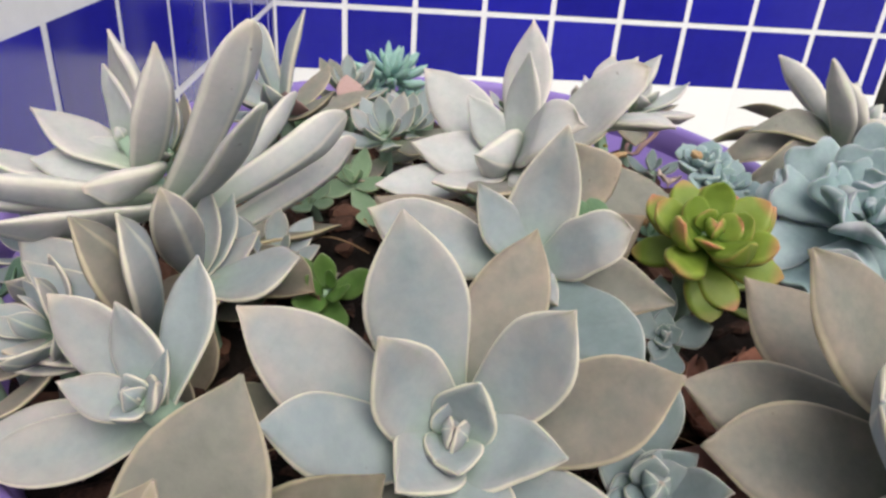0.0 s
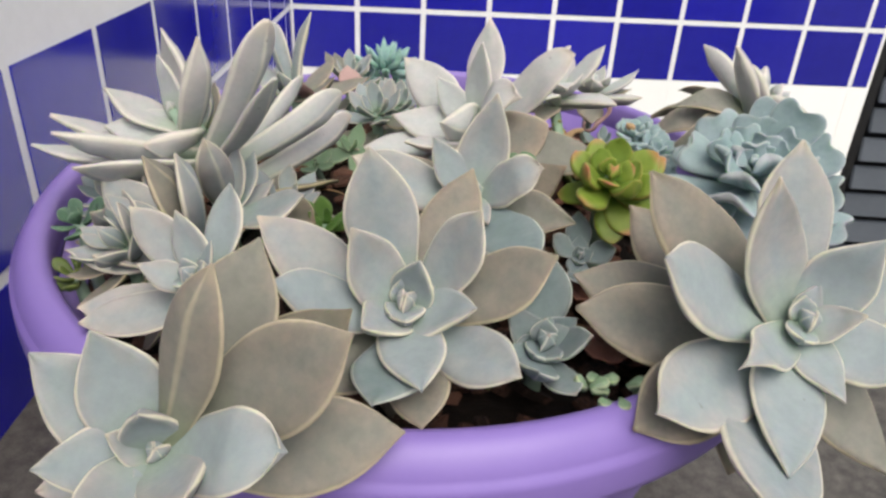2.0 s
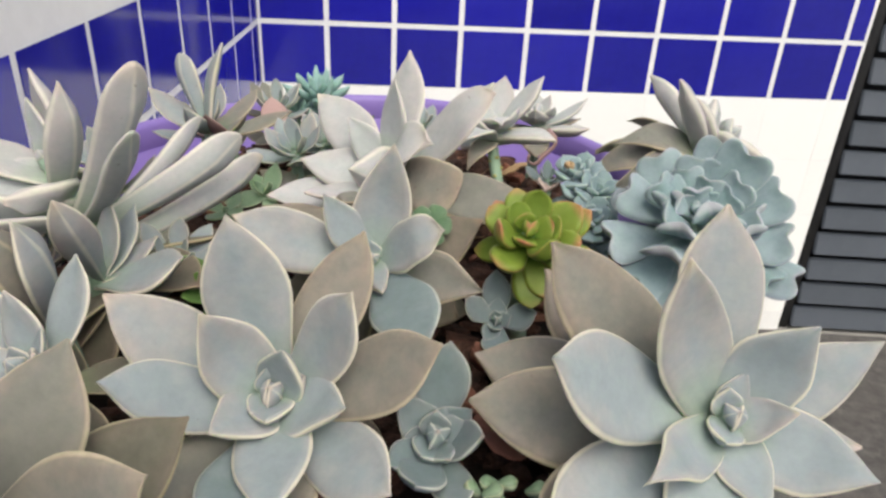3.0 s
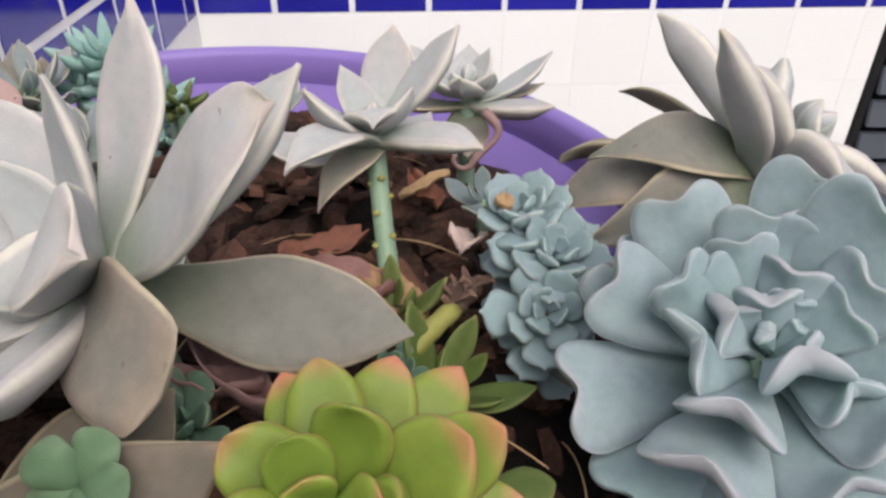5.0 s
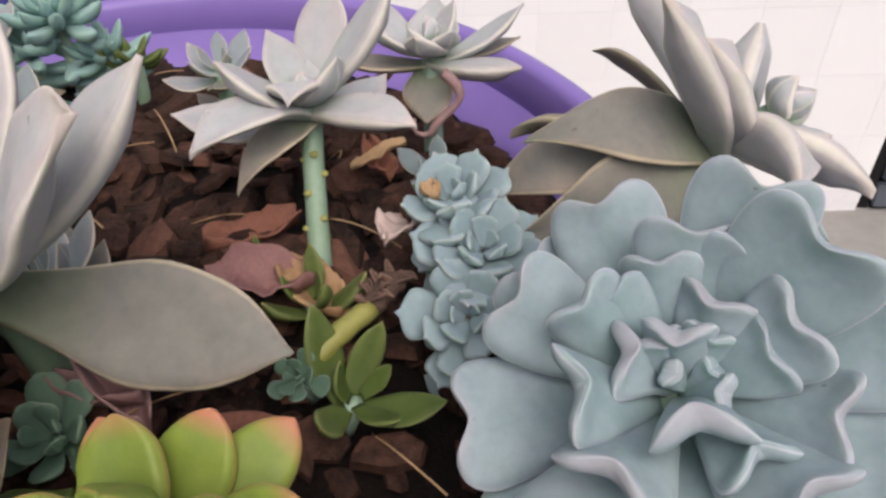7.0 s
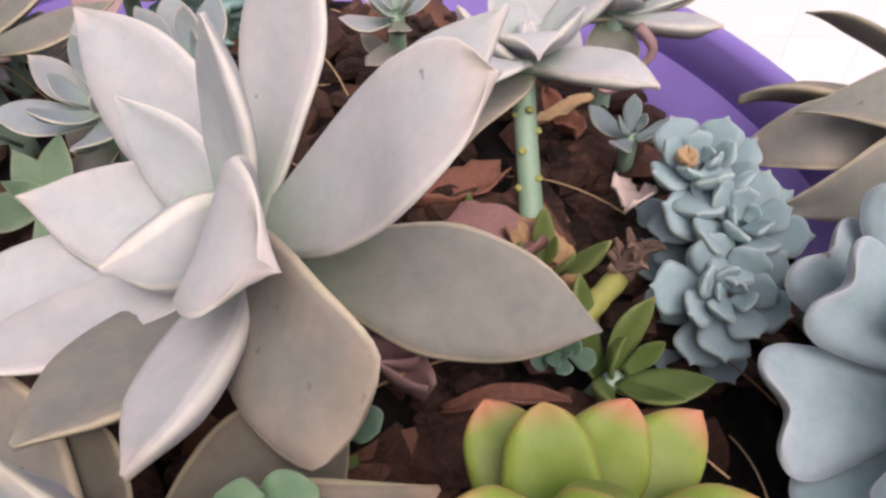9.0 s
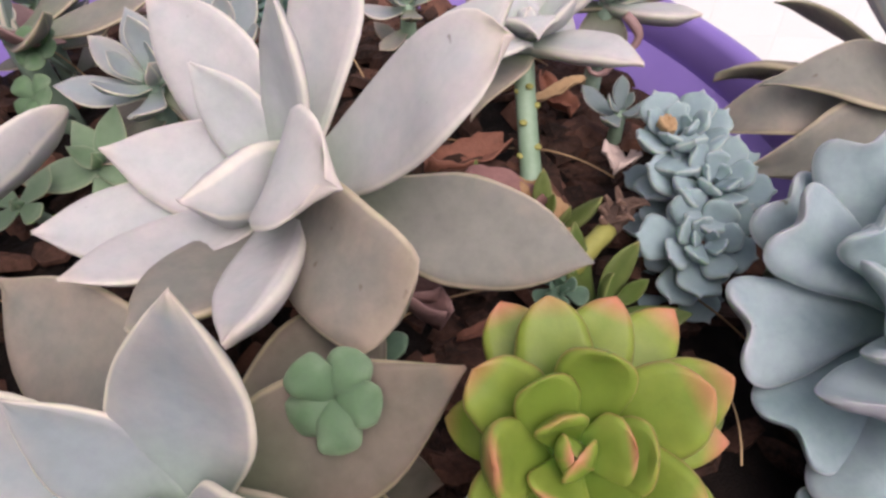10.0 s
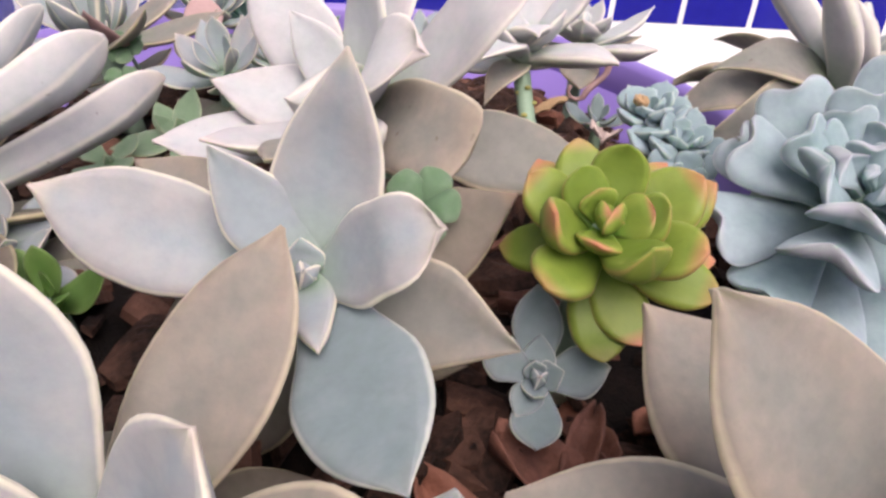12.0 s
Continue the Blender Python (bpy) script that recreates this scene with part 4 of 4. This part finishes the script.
dead_leaf((0.036, 0.020, 0.213), -131, 0.036, 0.013, 3.3, "shrivelled purple-brown dead leaf", DRY, -18, 1.3)
dead_leaf((0.034, 0.007, 0.206), -98, 0.026, 0.009, 4.1, "shrivelled purple-brown dead leaf", DRY, -8, 1.3)
dead_leaf((0.084, 0.124, 0.197), -65, 0.022, 0.007, 5.0, "yellowed dead leaf on the bark", DRY_TAN, 0, 0.6)
dead_leaf((0.1135, 0.0725, 0.2085), 160, 0.015, 0.013, 6.0, "papery pink-white dead leaf by the echeveria", plain("papery_leaf", (0.30, 0.22, 0.19), (0.46, 0.36, 0.32), 90, 0.7), 10)
dead_leaf((0.224, -0.016, 0.198), 20, 0.014, 0.010, 7.0, "small orange-brown dead leaf on the rim", plain("orange_leaf", (0.40, 0.20, 0.10), (0.58, 0.34, 0.20), 90, 0.7), 10)
dead_leaf((0.108, -0.146, 0.197), 60, 0.045, 0.030, 8.2, "large reddish dead leaf by the front rim", plain("red_brown_leaf", (0.11, 0.04, 0.028), (0.21, 0.085, 0.058), 60, 0.7), 4, 0.2)
dead_leaf((-0.050, -0.060, 0.199), 30, 0.024, 0.018, 9.0, "pink-brown dead leaf on the soil", DRY_PINK)

RED_BARK = plain("red_bark", (0.11, 0.042, 0.027), (0.29, 0.118, 0.075), 70, 0.75, relief=0.6)
for x, y, turn, length, width, seed, rise in ((0.070, -0.030, -95, 0.036, 0.010, 1.3, 4), (0.098, -0.078, 20, 0.044, 0.013, 2.6, 3), (0.108, -0.062, -60, 0.038, 0.012, 3.7, 6), (0.124, -0.045, 160, 0.034, 0.012, 4.4, 5), (0.086, -0.090, -20, 0.030, 0.009, 5.8, 3), (0.066, 0.000, -85, 0.030, 0.006, 6.1, 8), (0.128, -0.105, 100, 0.036, 0.012, 7.7, 4), (0.104, -0.094, 70, 0.040, 0.020, 11.2, 6), (0.118, -0.080, -35, 0.038, 0.018, 12.6, 5), (0.096, -0.112, 15, 0.034, 0.016, 13.1, 5), (0.134, -0.088, 140, 0.034, 0.018, 14.3, 6), (0.070, -0.110, 40, 0.030, 0.014, 15.5, 5), (0.074, 0.085, 120, 0.030, 0.014, 8.8, 10), (0.100, 0.120, 30, 0.026, 0.012, 9.4, 5)):
    dead_leaf((x, y, soil_height(x, y) + 0.010), turn, length, width, seed, "long curled red-brown dead leaf on the mulch", RED_BARK, rise, 0.7)
for x, y, z, turn, length, width, seed, rise in ((-0.082, 0.088, 0.226, 150, 0.030, 0.020, 1.7, 40), (-0.060, 0.104, 0.230, 20, 0.034, 0.018, 2.9, 15), (-0.094, 0.102, 0.220, 80, 0.026, 0.018, 4.9, 20)):
    ob = part("fallen_leaf", leaf_bm(length, width, width * 0.12, 0.1, 0.2, "ghost", 14, 16, seed=seed), DULL_PINK)
    ob.matrix_basis = pose(x, y, z, rise, 0, turn)
    tagged(ob, "dull pink withering leaf lying among the rosettes", "fallen leaf", "withering leaves")

for x, y, z, turn, length, seed in ((0.106, -0.026, 0.203, 10, 0.026, 1.0), (0.112, -0.040, 0.200, -30, 0.022, 2.0), (0.050, -0.018, 0.2, 200, 0.018, 3.0)):
    ob = part("fallen_leaf", leaf_bm(length, length * 0.5, length * 0.18, 0.04, 0.05, "spoon", 12, 14, seed=seed), GREEN)
    ob.matrix_basis = pose(x, y, z, 4, 0, turn - 90)
    tagged(ob, "plump olive-green leaf fallen on the mulch", "fallen leaf", "withering leaves")

for k in range(2):
    dead_leaf((0.1225 + 0.002 * k, 0.062 + 0.001 * k, 0.2262), 80 * k, 0.006, 0.005, 3.0 + k, "small orange-brown dried leaf scrap on the echeveria", DRY_TAN, 10, 1.0)

tendril = thing("dead_tendril", (0.117, 0.150, 0.185), "curled pink dead leaf stalk hanging by the rim", "dead leaf")
_w = [Vector((0.117, 0.150, 0.222)) + Vector((0.006 * math.sin(0.5 * i) + 0.0002 * i, -0.0008 * i, -0.0024 * i)) for i in range(9)]
_w += [_w[-1] + Vector((-0.0045 + 0.0045 * math.cos(0.75 * k), 0, -0.0045 * math.sin(0.75 * k))) for k in range(1, 6)]
put(part("stalk", tube_bm(_w, [0.0021 - 0.00008 * i + 0.0003 * math.sin(i) for i in range(14)], 8), DULL_PINK, tendril), Matrix.Identity(4))

stalk = thing("fallen_stalk", (0.098, 0.020, 0.196), "short yellow-green stalk with a shrivelled brown end", "stalk")
_a, _b, _c = Vector((0.0950, 0.0215, 0.2025)), Vector((0.1075, 0.0405, 0.2045)), Vector((0.1140, 0.0515, 0.2055))
put(part("shoot", tube_bm(bowed(_a, _b, (0, 0, 0.001), 6), [0.0026, 0.0033, 0.0030, 0.0034, 0.0030, 0.0033, 0.0030]), YSTEM, stalk), Matrix.Identity(4))
put(part("dry_end", tube_bm(bowed(_b, _c, (0, 0, 0.001), 6), [0.0030, 0.0036, 0.0030, 0.0038, 0.0030, 0.0036, 0.0024]), WOODY, stalk), Matrix.Identity(4))

for k in range(14):
    put(part("dry_scale", crumpled(0.008, 0.0028, 2.0 * k, 1.0), WOODY, stalk), frame_of(_b.lerp(_c, 0.07 * k), Vector((math.cos(1.9 * k), math.sin(1.9 * k), 0.7)), (0, 0, 1)))

# dry fibres over the litter
straw = thing("straw", (0.0, 0.0, 0.195), "thin dry straw fibres over the bark", "straw")
_r = random.Random(21)
for k in range(26):
    a, r = _r.uniform(0, 6.28), math.sqrt(_r.random()) * 0.85
    x, y = POT_X + (POT_A - 0.03) * r * math.cos(a), POT_Y + (POT_B - 0.03) * r * math.sin(a)
    z, t, L = soil_height(x, y) + 0.004, _r.uniform(0, 6.28), _r.uniform(0.015, 0.045)
    b = Vector((x + L * math.cos(t), y + L * math.sin(t), z + _r.uniform(0.002, 0.014)))
    put(part("fibre", tube_bm(bowed((x, y, z), b, (_r.uniform(-0.004, 0.004), 0, 0.004), 8), [0.0003] * 9, 6), DRY_TAN, straw), Matrix.Identity(4))

# small beads of a trailing plant at the front rim
beads = thing("trailing_beads", (0.083, -0.172, 0.194), "cluster of small pale-green bead leaves at the rim", "succulent")
_rng = random.Random(5)
for i in range(11):
    p = Vector((0.083 + _rng.uniform(-0.012, 0.012), -0.167 + _rng.uniform(-0.006, 0.007), 0.1955 + _rng.uniform(0, 0.004)))
    d = Vector((_rng.uniform(-1, 1), _rng.uniform(-1, 0.2), _rng.uniform(0.1, 0.8)))
    put(part("leaf", leaf_bm(0.0075, 0.0052, 0.004, 0.0, 0.0, "spoon", 8, 10, keel=2.0), SPROUT, beads), frame_of(p, d, (0, 0, 1)))

# bark mulch over the soil
mulch = thing("bark_mulch", (0, 0, 0.19), "red-brown bark chips over the soil", "bark")
_chips = []
for i in range(9):
    bm, _r = bmesh.new(), random.Random(40 + i)
    n = 7
    top, low = [], []
    for k in range(n):
        a = 2 * math.pi * k / n + _r.uniform(-0.25, 0.25)
        rx, ry = _r.uniform(0.0075, 0.012), _r.uniform(0.0045, 0.008)
        z = _r.uniform(0.0005, 0.0022)
        top.append(bm.verts.new((rx * math.cos(a) * 0.92, ry * math.sin(a) * 0.92, z)))
        low.append(bm.verts.new((rx * math.cos(a), ry * math.sin(a), z - _r.uniform(0.0018, 0.0032))))
    mid = bm.verts.new((0, 0, 0.0022 + _r.uniform(-0.001, 0.001)))
    for k in range(n):
        m = (k + 1) % n
        bm.faces.new((top[k], top[m], mid))
        bm.faces.new((low[k], low[m], top[m], top[k]))
    bm.faces.new(low[::-1])
    _chips.append(finish("chip", bm, BARK, False))
_rng = random.Random(11)


def chip_spot():
    """A random lie for a chip, thinner under the crowded side and in one oval kept dark for shade."""
    while True:
        a, r = _rng.uniform(0, 2 * math.pi), math.sqrt(_rng.random()) * 0.97
        x, y = POT_X + (POT_A - 0.026) * r * math.cos(a), POT_Y + (POT_B - 0.026) * r * math.sin(a)
        # The oval by the echeveria: bare dark soil stands in for its deep shade.
        if _rng.random() < (0.3 if ((x - 0.13) / 0.06) ** 2 + ((y + 0.01) / 0.05) ** 2 < 1 else 1.0 if x > -0.03 else 0.4):
            break
    k = _rng.uniform(0.65, 1.3) if _rng.random() < 0.75 else _rng.uniform(1.3, 2.1)
    return Matrix.LocRotScale((x, y, soil_height(x, y) + _rng.uniform(0.000, 0.006)), Euler((_rng.uniform(-0.5, 0.5), _rng.uniform(-0.5, 0.5), _rng.uniform(0, 6.3))), (k, k * _rng.uniform(0.7, 1.1), k))


for i in range(300):
    ob = new("chip", _chips[i % 9])
    ob.parent = mulch
    ob.matrix_basis = Matrix.Translation((0, 0, -0.19)) @ chip_spot()
bm = bmesh.new()
for i in range(900):
    m = chip_spot() @ Matrix.Diagonal((0.75, 0.75, 0.75, 1))
    n = len(bm.verts)
    bm.from_mesh(_chips[i % 9])
    bm.verts.ensure_lookup_table()
    for v in bm.verts[n:]:
        v.co = m @ v.co
tagged(part("bark_crumbs", bm, BARK, None, "", False), "small red-brown bark crumbs over the soil", "bark", "", "stuff")


# ---------- tiles, one by one ----------
back_columns = [(i * PITCH + GAP / 2, PITCH - GAP) for i in range(9)]
back_columns.append((9 * PITCH + GAP / 2, WALL_END - 0.008 - (9 * PITCH + GAP / 2)))
tiled_wall(wall_back, Matrix.Identity(4), back_columns,
           [(ROW_MID + GAP / 2, PITCH - GAP, TILE_BLUE), (ROW_LOW + GAP / 2, ROW_MID - ROW_LOW - GAP, TILE_BLUE), (ROW_MID + PITCH + GAP / 2, PITCH - GAP, TILE_WHITE)])
tiled_wall(wall_back, Matrix.Identity(4), [(x - GAP / 2 + 0.0003, w + GAP - 0.0006) for x, w in back_columns],
           [(ROW_LOW - (i + 1) * PITCH + 0.001, PITCH - 0.0005, TILE_WHITE) for i in range(4)])
LEFT_PITCH, LEFT_FIRST = 0.1449, 0.0649
left_columns = [(-LEFT_FIRST + GAP / 2, LEFT_FIRST - GAP)] + [(-LEFT_FIRST - (i + 1) * LEFT_PITCH + GAP / 2, LEFT_PITCH - GAP) for i in range(13)]
tiled_wall(wall_left, Matrix.Identity(4), left_columns,
           [(ROW_MID + GAP / 2, ROW_TOP - ROW_MID - GAP, TILE_BLUE), (ROW_LOW + GAP / 2, ROW_MID - ROW_LOW - GAP, TILE_BLUE)])
